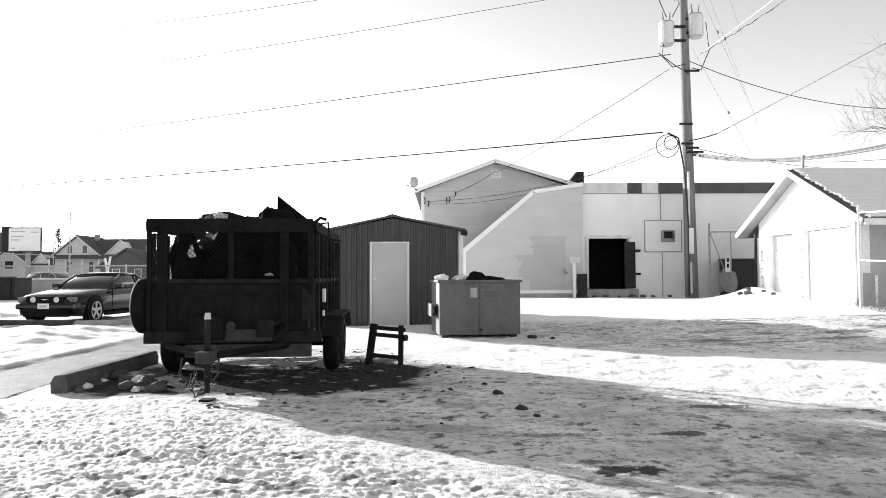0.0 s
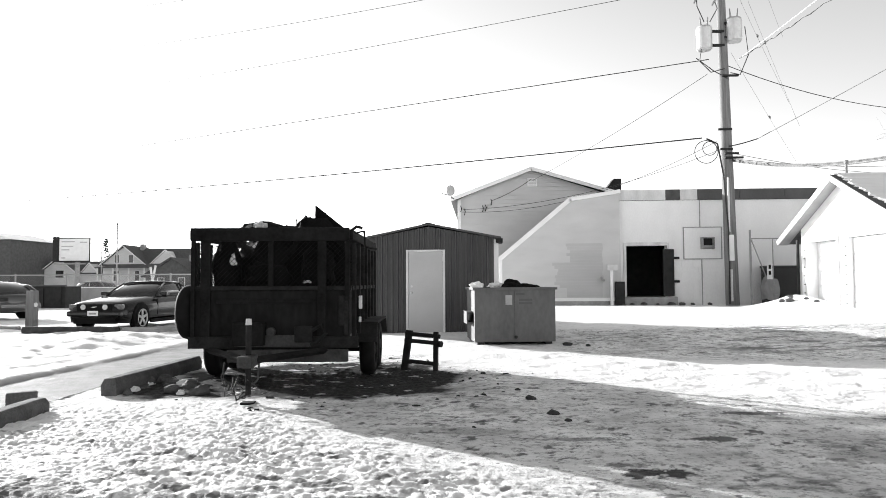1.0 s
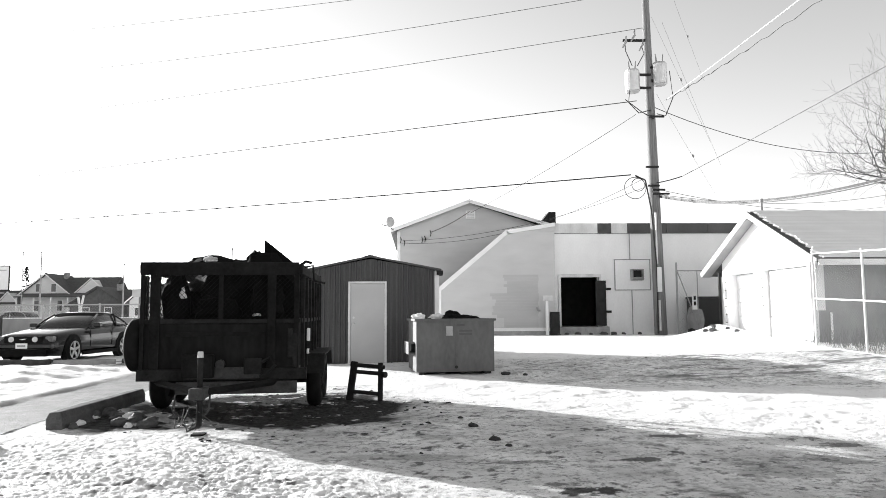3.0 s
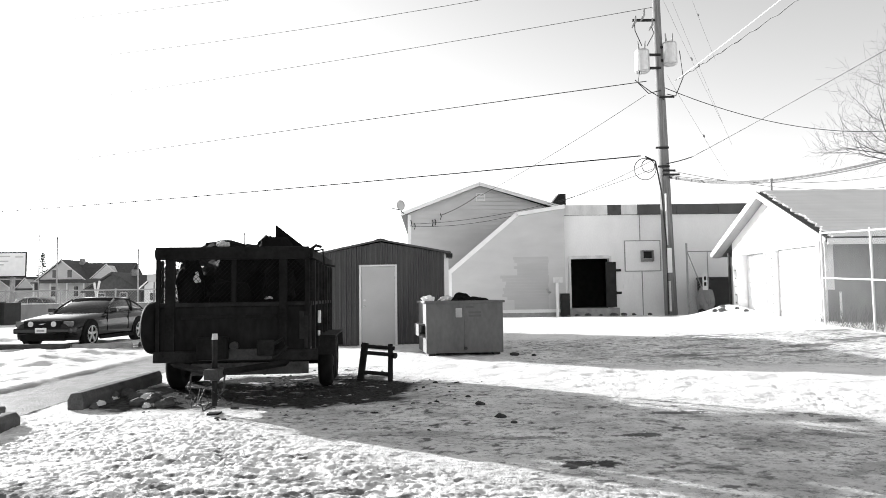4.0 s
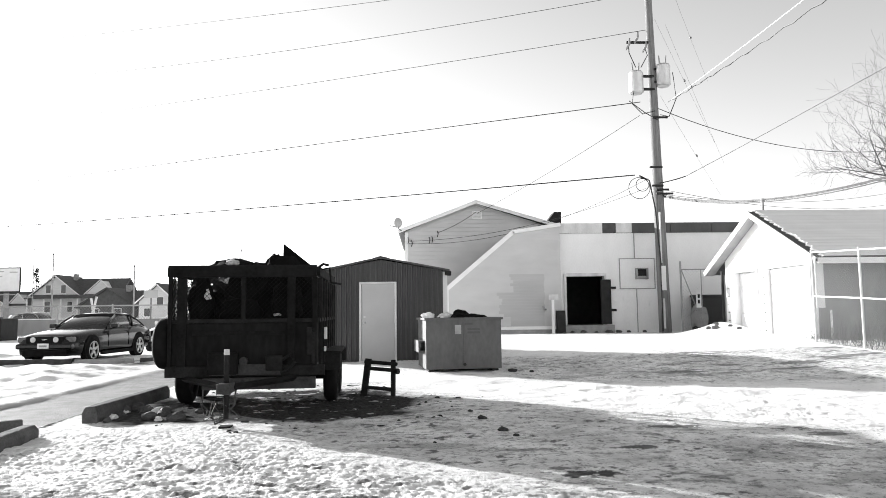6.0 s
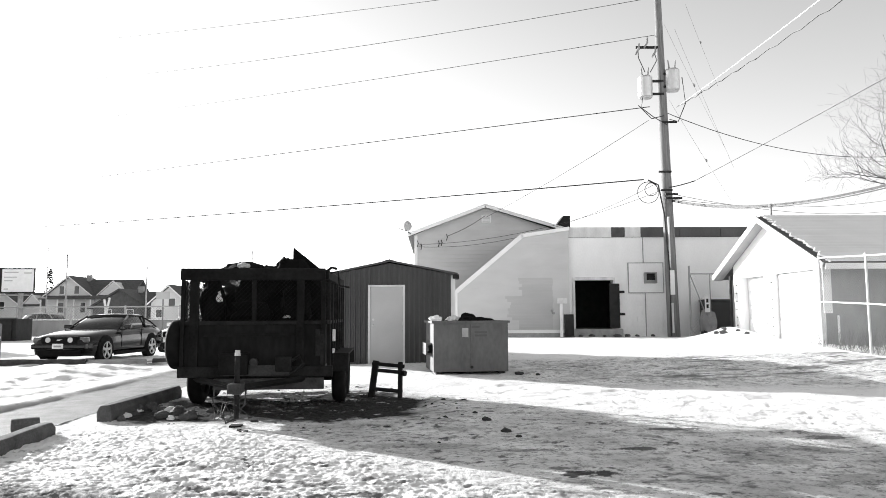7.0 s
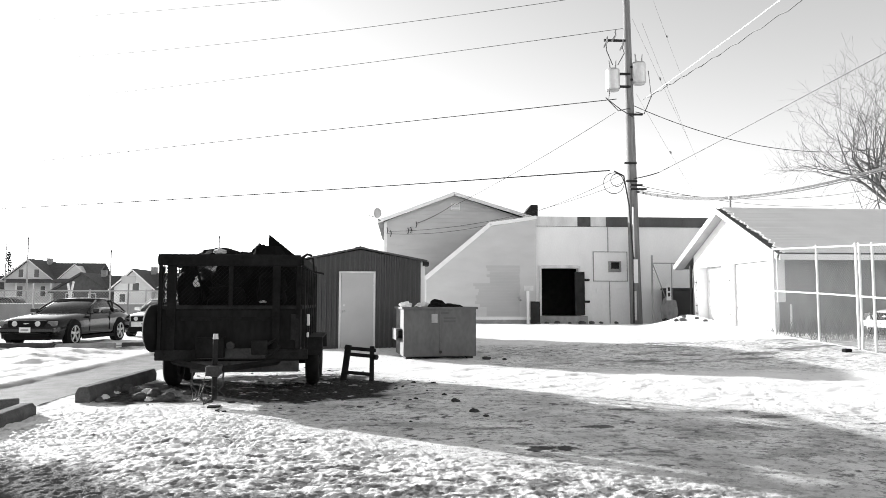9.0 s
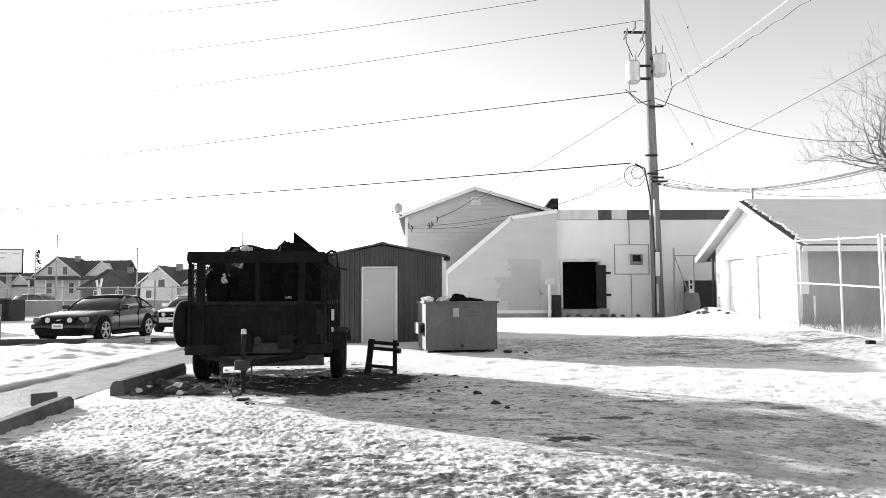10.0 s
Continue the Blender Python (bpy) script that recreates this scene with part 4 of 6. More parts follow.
def garage():
    o = thing("garage", pose(10.2, 19.5, 0.4), "white two-door garage with thin snow on its roof", "garage")
    x, xe = 10.2, 17.5
    y0, y1, yr, eave, apex = 16.8, 22.2, 19.55, 2.92, 4.2
    base = 0.2
    d = ((16.98, 19.3, 2.5), (19.95, 21.75, 2.5))   # the two doorways
    w = bmesh.new()
    t = 0.12
    for a, b in ((y0, d[0][0]), (d[0][1], d[1][0]), (d[1][1], y1)):
        box(x, x + t, a, b, base, 2.5, bm=w)
    prism([(y0, 2.5), (y1, 2.5), (y1, eave), (yr, apex), (y0, eave)], "x", x, x + t, bm=w)
    part("front_wall", w, M_WHITE, o)
    part("side_wall", box(x + t, xe, y0, y0 + t, base, eave), M_BOARD, o, "boarded side wall, its shade put into the grey")
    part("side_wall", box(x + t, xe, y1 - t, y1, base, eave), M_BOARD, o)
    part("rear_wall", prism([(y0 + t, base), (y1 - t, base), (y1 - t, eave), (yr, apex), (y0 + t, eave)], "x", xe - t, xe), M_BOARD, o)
    part("floor", box(x + t, xe - t, y0 + t, y1 - t, base, base + 0.15), M_CONCRETE, o)
    # roof: two slopes with depth, snow on them
    e0, e1, ov = 15.95, 23.15, 9.86
    sl = (apex - eave) / (yr - y0)
    ze0, ze1 = apex - sl * (yr - e0) + 0.08, apex - sl * (e1 - yr) + 0.08
    part("roof", prism([(e0, ze0 - 0.1), (yr, apex - 0.02), (yr, apex + 0.1), (e0, ze0)], "x", ov, xe + 0.3), M_ROOF, o, "dark shingle slope")
    part("roof", prism([(e1, ze1 - 0.1), (yr, apex - 0.02), (yr, apex + 0.1), (e1, ze1)], "x", ov, xe + 0.3), M_ROOF, o, "dark shingle slope")
    # the snow's broken edge along the rake
    rng = random.Random(4)
    bm = bmesh.new()
    rows = []
    n = 46
    for k in range(n + 1):
        f = k / n
        yy, zz = e0 + (yr - e0) * f, ze0 + (apex + 0.1 - ze0) * f
        ed = ov + 0.1 + 0.16 * rng.random()
        rows.append([bm.verts.new((ed, yy, zz + 0.005)), bm.verts.new((ed + 0.05, yy, zz + 0.035 + 0.02 * rng.random())), bm.verts.new((xe + 0.25, yy, zz + 0.04))])
    for a, b in zip(rows, rows[1:]):
        for i in range(2):
            bm.faces.new((a[i], a[i + 1], b[i + 1], b[i]))
    part("roof_snow", bm, M_ROOFSNOW, o, "thin even snow")
    part("roof_snow", prism([(e1, ze1 + 0.002), (yr, apex + 0.102), (yr, apex + 0.14), (e1, ze1 + 0.04)], "x", ov + 0.1, xe + 0.25), M_ROOFSNOW, o)
    for ea, za in ((e0, ze0), (e1, ze1)):
        b = box(-0.02, 0.025, 0, math.hypot(yr - ea, apex + 0.1 - za) + 0.05, -0.15, 0.0, 0.004)
        m = Matrix.Translation((ov - 0.02, ea, za + 0.0)) @ (Matrix.Rotation(math.atan2(apex + 0.1 - za, yr - ea), 4, "X") if ea < yr else Matrix.Rotation(math.pi, 4, "Z") @ Matrix.Rotation(math.atan2(apex + 0.1 - za, ea - yr), 4, "X"))
        b.transform(m)
        part("rake_board", b, M_WHITE, o, "white rake board")
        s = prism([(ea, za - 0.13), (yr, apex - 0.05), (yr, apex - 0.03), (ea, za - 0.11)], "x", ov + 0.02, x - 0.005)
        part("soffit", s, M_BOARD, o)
    part("eave_board", box(ov + 0.02, xe + 0.3, e0 - 0.03, e0, ze0 - 0.16, ze0 - 0.01, 0.004), M_WHITE, o)
    # sectional doors
    for (a, b, top), deep in zip(d, (0.06, 0.24)):
        jb = box(x + t, x + t + deep, b, b + 0.06, base, top + 0.06)
        box(x + t, x + t + deep, a - 0.06, a, base, top + 0.06, bm=jb)
        box(x + t, x + t + deep, a, b, top, top + 0.06, bm=jb)
        part("door_jamb", jb, M_WHITE, o)
        door = part("overhead_door", box(x + 0.07 + deep, x + 0.1 + deep, a + 0.01, b - 0.01, base + 0.02, top - 0.01), M_DOORPANEL, o, "white overhead door, shut")
        k, z = 0, base + 0.03
        h = (top - base - 0.06) / 5
        for i in range(5):
            part("panel", box(x + 0.04 + deep, x + 0.068 + deep, a + 0.015, b - 0.015, z + 0.008, z + h - 0.008, 0.012), M_DOORPANEL, door)
            z += h
        tr = box(x - 0.03, x + 0.0, a - 0.1, a, base, top + 0.1, 0.004)
        box(x - 0.03, x, b, b + 0.1, base, top + 0.1, 0.004, bm=tr)
        box(x - 0.03, x, a, b, top, top + 0.1, 0.004, bm=tr)
        part("door_trim", tr, M_WHITE, door)
    # toothed strips that stand in for the scalloped shadow at the door jambs
    for yy in (19.42, 21.9):
        st = part("shade_strip", box(x - 0.045, x - 0.031, yy - 0.03, yy + 0.03, 0.5, 2.45, 0.003), M_WHITE_WORN, o)
        for k in range(7):
            # dark bars drawing the teeth of that shadow
            part("clip", box(x - 0.06, x - 0.045, yy - 0.04, yy + 0.04, 0.62 + k * 0.27, 0.65 + k * 0.27), M_DARK, st)
    p = part("vent_pipe", rod((10.35, 19.6, apex), (10.35, 19.6, apex + 0.42), 0.035, n=10), M_CONCRETE, o)
    part("pipe_cap", rod((10.35, 19.6, apex + 0.42), (10.35, 19.6, apex + 0.52), 0.06, n=10), M_CONCRETE, p)
    part("downspout", tube([(10.12, 16.7, 2.8), (10.1, 16.7, 2.6), (10.1, 16.7, 0.45)], 0.035, n=8), M_WHITE, o)
    part("corner_board", box(10.25, 10.48, 16.74, 16.795, 1.3, 2.72, 0.004), M_WHITE, o)
    part("drain_pipe", rod((10.6, 16.7, 0.3), (10.6, 16.7, 1.25), 0.03, n=8), M_WHITE, o)
    part("gutter_pipe", tube([(10.15, 22.35, 2.6), (10.15, 22.35, 0.5)], 0.05, n=8), M_DARK, o)
    return o


garage()


# ---- chain-link fence by the garage ----
M_NET = paint("dull_netting_wire", 0.2, 0.3, 0.6, bump=0.0)

def chain_fence(points, height, step, label, mat, gate=None, mid=True, wire=0.0022, pr=0.028, base=None):
    x0, y0 = points[0]
    zb = [lie(x, y) - 0.08 if base is None else base for x, y in points]
    o = thing("chain_link_fence", pose(x0, y0, zb[0]), label, "fence")
    for (x, y), z in zip(points, zb):
        p = part("post", rod((x, y, z - 0.1), (x, y, z + height), pr, n=10), mat, o)
        b = bmesh.new()
        bmesh.ops.create_uvsphere(b, u_segments=8, v_segments=6, radius=pr * 1.25)
        b.transform(Matrix.Translation((x, y, z + height)))
        part("post_cap", b, mat, p, smooth=True)
    for ((xa, ya), za), ((xb, yb), zz) in zip(zip(points, zb), list(zip(points, zb))[1:]):
        for f in (0.03, 0.52, 0.985) if mid else (0.985,):
            part("rail", rod((xa, ya, za + height * f), (xb, yb, zz + height * f), pr * 0.75, n=8), mat, o)
        ln = math.hypot(xb - xa, yb - ya)

        def at(u, v):
            f = u / ln
            return Vector((xa + (xb - xa) * f + 0.02, ya + (yb - ya) * f + 0.02, za + (zz - za) * f + v))
        part("netting", wire_net(0, ln, 0.06, height - 0.03, step, wire, at), M_NET, o, "diamond wire netting", kind="stuff")
    return o


M_GALV = paint("bright_galvanised_tube", 0.6, 0.75, 0.5, metal=0.0, scale=5, fine=60, bump=0.05)
chain_fence([(9.5, 15.55), (9.64, 13.85), (9.6, 12.35)], 2.37, 0.085, "galvanised chain-link fence with three rails", M_GALV)
chain_fence([(9.58, 12.2), (9.56, 11.75), (9.5, 9.2), (9.5, 6.5)], 2.37, 0.085, "galvanised chain-link gate beside the fence", M_GALV)


def yard_gate():
    o = thing("yard_gate", pose(9.6, 23.6, 0.45), "grey chain-link gate with a diagonal brace", "gate")
    y, x0, x1, z0, z1 = 23.6, 9.15, 10.75, 0.5, 2.75
    for x, top in ((x0, z1 + 0.3), (x1, z1 + 0.25), (x1 + 0.28, z1 + 0.1)):
        part("post", rod((x, y, 0.35), (x, y, top), 0.035, n=10), M_CONCRETE, o)
    for z in (z0, z1):
        part("gate_rail", rod((x0, y, z), (x1, y, z), 0.02, n=8), M_CONCRETE, o)
    part("brace", rod((x0 + 0.02, y, z1), (x0 + 0.85, y, z0), 0.018, n=8), M_CONCRETE, o)
    part("upright", rod((x0 + 0.75, y, z0), (x0 + 0.75, y, z1), 0.018, n=8), M_CONCRETE, o)
    part("netting", wire_net(x0, x1, z0, z1, 0.12, 0.002, lambda u, v: (u, y + 0.02, v)), M_CONCRETE, o)
    part("notice_plate", box(x0 + 0.52, x0 + 0.7, y - 0.06, y - 0.04, 1.35, 1.95, 0.004), M_WHITE, o, "weathered white notice plate")
    for z in (1.5, 1.7):
        part("text_bar", box(x0 + 0.57, x0 + 0.65, y - 0.066, y - 0.061, z, z + 0.14), M_DARK, o)
    return o


set_back(yard_gate(), ROW)
b = box(9.95, 11.0, 24.2, 24.8, 0.4, 1.75, 0.03)
bin_o = thing("dark_bin", pose(10.4, 24.5, 0.42), "dark lidded bin standing behind the gate", "bin")
part("body", b, M_DARK, bin_o)
part("lid", box(9.92, 11.03, 24.15, 24.83, 1.75, 1.83, 0.02), M_DARK, bin_o)
set_back(bin_o, ROW)
bb = crumple("stuffed_sack", (9.95, 24.05, 0.95), (0.32, 0.25, 0.5), 3, M_BOARD, "pale stuffed sack leaning on the dark bin", "sack")
set_back(bb, ROW)


# ---- utility pole and cables ----
PX, PY = 8.655, 24.0


def pole_at(z):
    return Vector((PX - 0.0142 * (z - 0.4), PY, z))


def utility_pole():
    o = thing("utility_pole", pose(PX, PY, 0.42), "weathered wooden utility pole with two transformers", "utility pole")
    pts = [pole_at(z) for z in np.linspace(0.2, 17.5, 12)]
    part("shaft", tube(pts, [0.235 - 0.012 * i for i in range(12)], n=18), M_WOOD, o, smooth=True)
    for side, z, x in ((-1, 9.85, 7.84), (1, 10.13, 8.88)):
        prof = [(0.0, -0.5), (0.22, -0.5), (0.27, -0.44), (0.27, 0.42), (0.23, 0.5), (0.1, 0.54), (0.0, 0.55)]
        b = bmesh.new()
        n = 20
        rr = [[b.verts.new((u * math.cos(2 * math.pi * k / n), u * math.sin(2 * math.pi * k / n), v * 0.85)) for u, v in prof[1:-1]] for k in range(n)]
        for k in range(n):
            for i in range(len(prof) - 3):
                b.faces.new((rr[k][i], rr[(k + 1) % n][i], rr[(k + 1) % n][i + 1], rr[k][i + 1]))
        b.faces.new([rr[k][0] for k in range(n)])
        b.faces.new([rr[k][-1] for k in range(n)])
        b.transform(Matrix.Translation((x, PY - 0.15, z)))
        tr = part("transformer", b, M_STEEL, o, "pale grey transformer can", smooth=False)
        for k in (-0.1, 0.1):
            part("bushing", rod((x + k, PY - 0.15, z + 0.42), (x + k * 1.4, PY - 0.15, z + 0.78), 0.04, 0.02, n=8), M_CONCRETE, tr)
        for dz in (-0.25, 0.25):
            part("bracket", box(min(x, PX - 0.12), max(x, PX - 0.12), PY - 0.2, PY - 0.1, z + dz - 0.04, z + dz + 0.04, 0.008), M_DARK, tr)
    part("crossarm", box(7.55, 8.6, PY - 0.1, PY, 11.42, 11.5, 0.008), M_DARK, o)
    for x, z in ((7.62, 11.35), (7.95, 11.6), (8.25, 11.25)):
        part("fuse_cutout", tube([(x - 0.1, PY - 0.1, z - 0.2), (x, PY - 0.2, z), (x + 0.05, PY - 0.1, z + 0.25)], [0.03, 0.055, 0.03], n=8), M_CONCRETE, o)
    for pts in ([(7.85, PY - 0.15, 10.45), (7.6, PY - 0.2, 11.0), (7.62, PY - 0.1, 11.4)], [(8.05, PY - 0.15, 10.45), (8.3, PY - 0.2, 10.9), (8.25, PY - 0.1, 11.2)],
                [(7.7, PY - 0.3, 9.5), (7.62, PY - 0.3, 9.0), (8.0, PY - 0.3, 8.6), (8.5, PY - 0.2, 8.75)], [(9.2, PY - 0.3, 10.2), (9.3, PY - 0.3, 9.2), (9.0, PY - 0.3, 8.5), (8.7, PY - 0.2, 8.6)],
                [(7.6, PY, 9.2), (8.1, PY - 0.2, 8.7), (8.6, PY - 0.2, 8.4)]):
        part("jumper_wire", tube(pts, 0.018, n=5), M_WIRE, o)
    for dz, r in ((0.0, 0.4), (0.12, 0.24)):
        ring = [(7.82 + 0.12 * (r < 0.3) + r * math.cos(a), PY - 0.15, 5.82 + dz + r * math.sin(a)) for a in np.linspace(0, 2 * math.pi, 25)]
        part("cable_coil", tube(ring, 0.014, n=5), M_WIRE, o)
    part("riser_cable", tube([(7.85, PY - 0.1, 6.3), (8.2, PY - 0.18, 6.1), (8.38, PY - 0.2, 5.0), (8.5, PY - 0.22, 3.0), (8.48, PY - 0.22, 0.5)], 0.03, n=6), M_WIRE, o)
    part("meter_box", box(8.5, 8.66, PY - 0.28, PY - 0.15, 2.0, 2.9, 0.01), M_WHITE, o)
    part("guard_strip", box(8.5, 8.555, PY - 0.24, PY - 0.16, 3.0, 4.9, 0.01), M_WHITE_WORN, o)
    part("guard_strip", box(8.53, 8.6, PY - 0.24, PY - 0.16, 0.6, 1.7, 0.01), M_WHITE_WORN, o)
    for z, dx in ((5.6, 0.35), (5.9, -0.15), (5.75, 0.2), (8.5, 0.3), (6.6, -0.2)):
        c = pole_at(z)
        part("clamp", box(c.x - 0.14 + min(dx, 0), c.x + 0.14 + max(dx, 0), PY - 0.24, PY - 0.16, z - 0.035, z + 0.035, 0.012), M_DARK, o)
    return o


set_back(utility_pole(), ROW)


def cable(name, p, q, sag, r, label, mat=None, n=26, twist=0.0):
    p, q = Vector(p), Vector(q)
    pts = []
    for i in range(n + 1):
        f = i / n
        v = p.lerp(q, f)
        v.z -= 4 * sag * f * (1 - f)
        if twist:
            v.z += twist * math.sin(i * 2.1)
        pts.append(v)
    o = thing(name, Matrix.Translation(p), label, "cable", "overhead cables")
    part("strand", tube(pts, r, n=5), mat or M_WIRE, o)
    return set_back(o, ROW)


FAR = Vector((-68.0, 66.8, 0))
for z, zf, sag, r, lab in ((6.34, 8.84, 0.45, 0.024, "thick black telephone cable strung overhead"), (9.15, 10.55, 0.0, 0.017, "dark overhead cable from the pole"), (12.0, 17.9, 0.9, 0.011, "thin overhead power line across the sky"), (13.5, 25.0, 2.1, 0.011, "thin overhead power line across the sky"), (14.55, 26.8, 0.9, 0.01, "thin overhead power line across the sky")):
    p = pole_at(z)
    if z < 7:
        p.x -= 0.85
    elif z < 10:
        p.x -= 0.5
    cable("overhead_cable", p, (FAR.x, FAR.y, zf), sag, r, lab)
for p, q, f in (((9.55, 24.0, 13.2), (13.0, 29.5, 11.8), 0.42), ((9.1, 24.0, 12.2), (13.6, 29.5, 7.9), 0.4), ((8.7, 24.0, 12.4), (13.2, 29.5, 8.9), 0.45), ((8.8, 24.0, 9.4), (13.4, 29.5, 6.4), 0.55)):
    guy = cable("overhead_cable", p, q, 0.05, 0.004, "thin guy wire with a strain insulator")
    p, q = Vector(p), Vector(q)
    bead = tube([p.lerp(q, f - 0.012), p.lerp(q, f), p.lerp(q, f + 0.012)], [0.02, 0.05, 0.02], n=8)
    bead.transform(Matrix.Scale(ROW, 4) @ Matrix.Translation(-p) @ Matrix.Identity(4))
    bead.transform(Matrix.Translation(guy.matrix_basis.translation))
    part("insulator", bead, M_CONCRETE, guy)
M_GREYWIRE = paint("grey_service_wire", 0.1, 0.16, 0.8, bump=0.0)
M_PALEWIRE = paint("pale_service_wire", 0.6, 0.75, 0.5, bump=0.0)
top = pole_at(9.1) + Vector((0.5, -0.1, 0))
cable("overhead_cable", top, top + (Vector((7.82, 12.0, 7.95)) - top) * 2.2, 0.15, 0.013, "pale service wire from the pole", M_PALEWIRE)
cable("overhead_cable", top, top + (Vector((8.3, 12.0, 8.1)) - top) * 2.2, 0.3, 0.014, "twisted dark service wire overhead", twist=0.03, n=60)
cable("overhead_cable", (9.57, 23.8, 6.25), (10.6, 5.0, 7.1), 0.05, 0.013, "grey stretched service wire overhead", M_GREYWIRE)
cable("overhead_cable", (8.6, 23.8, 6.0), (9.57, 23.8, 6.25), 0.02, 0.02, "short dark tie wire on the pole", n=4)
for k, (dz, sg) in enumerate(((0.0, 1.0), (0.03, 1.0), (-0.03, 1.02))):
    cable("overhead_cable", (8.7, 23.8, 5.5 + dz), (12.4, 9.0, 5.3 + dz), sg, 0.018, "black cable of a sagging bundle")
cable("overhead_cable", (8.6, 23.9, 8.9), (26.0, 29.0, 9.6), 1.5, 0.014, "thin dark sagging overhead cable")
cable("overhead_cable", (8.6, 23.9, 5.8), (26.0, 36.0, 7.0), 0.5, 0.012, "thin pale cable behind the garage", M_CONCRETE)
cable("overhead_cable", (8.6, 23.9, 5.6), (26.0, 33.0, 7.6), 0.6, 0.012, "thin pale cable behind the garage", M_CONCRETE)
cable("overhead_cable", (7.95, 23.9, 8.6), (2.05, 27.7, 5.45), 0.1, 0.009, "service drop to the gable")
cable("overhead_cable", (-0.85, 27.85, 4.2), (8.2, 23.9, 6.2), 0.7, 0.008, "slack cable along the gable")
cable("overhead_cable", (-0.8, 27.85, 4.3), (8.3, 23.9, 5.9), 0.45, 0.008, "slack cable along the gable")
cable("overhead_cable", (0.35, 27.85, 4.65), (2.0, 27.6, 5.5), 0.08, 0.012, "thin cable on the gable")



# ---- cars ----
M_CARPAINT = paint("black_car_paint", 0.004, 0.008, 0.12, metal=0.0, scale=1, fine=200, bump=0.0, coat=0.0, spec=0.4)
M_CARGREY = paint("dark_grey_car_paint", 0.03, 0.05, 0.3, metal=0.3, scale=1, fine=200, bump=0.0, coat=1.0)
M_CARWHITE = paint("white_car_paint", 0.75, 0.8, 0.3, scale=1, fine=200, bump=0.0, coat=1.0)
M_CARSILVER = paint("silver_car_paint", 0.35, 0.42, 0.35, metal=0.4, scale=1, fine=200, bump=0.0, coat=0.8)
M_GLASSDARK = paint("tinted_car_glass", 0.02, 0.035, 0.05, scale=1, fine=10, bump=0.0, spec=0.8)
M_HEADLAMP = paint("smoked_headlamp", 0.05, 0.16, 0.15, scale=9, fine=40, bump=0.1)
M_LAMP = paint("clear_headlamp", 0.55, 0.75, 0.15, scale=5, fine=40, bump=0.1)
M_ALLOY = paint("alloy_rim", 0.4, 0.5, 0.35, metal=0.7, scale=5, fine=60, bump=0.0)


def loft(stations, bm=None):
    """Stations of (y, [(x, z), ...] for the right half, from the middle of the top down); mirrored, closed at both ends."""
    b = bm or bmesh.new()
    rings = []
    for y, half in stations:
        pts = half + [(-x, z) for x, z in half[::-1] if x > 1e-4]
        rings.append([b.verts.new((x, y, z)) for x, z in pts])
    for a, c in zip(rings, rings[1:]):
        n = len(a)
        for i in range(n):
            b.faces.new((a[i], a[(i + 1) % n], c[(i + 1) % n], c[i]))
    b.faces.new(rings[0])
    b.faces.new(rings[-1][::-1])
    return b


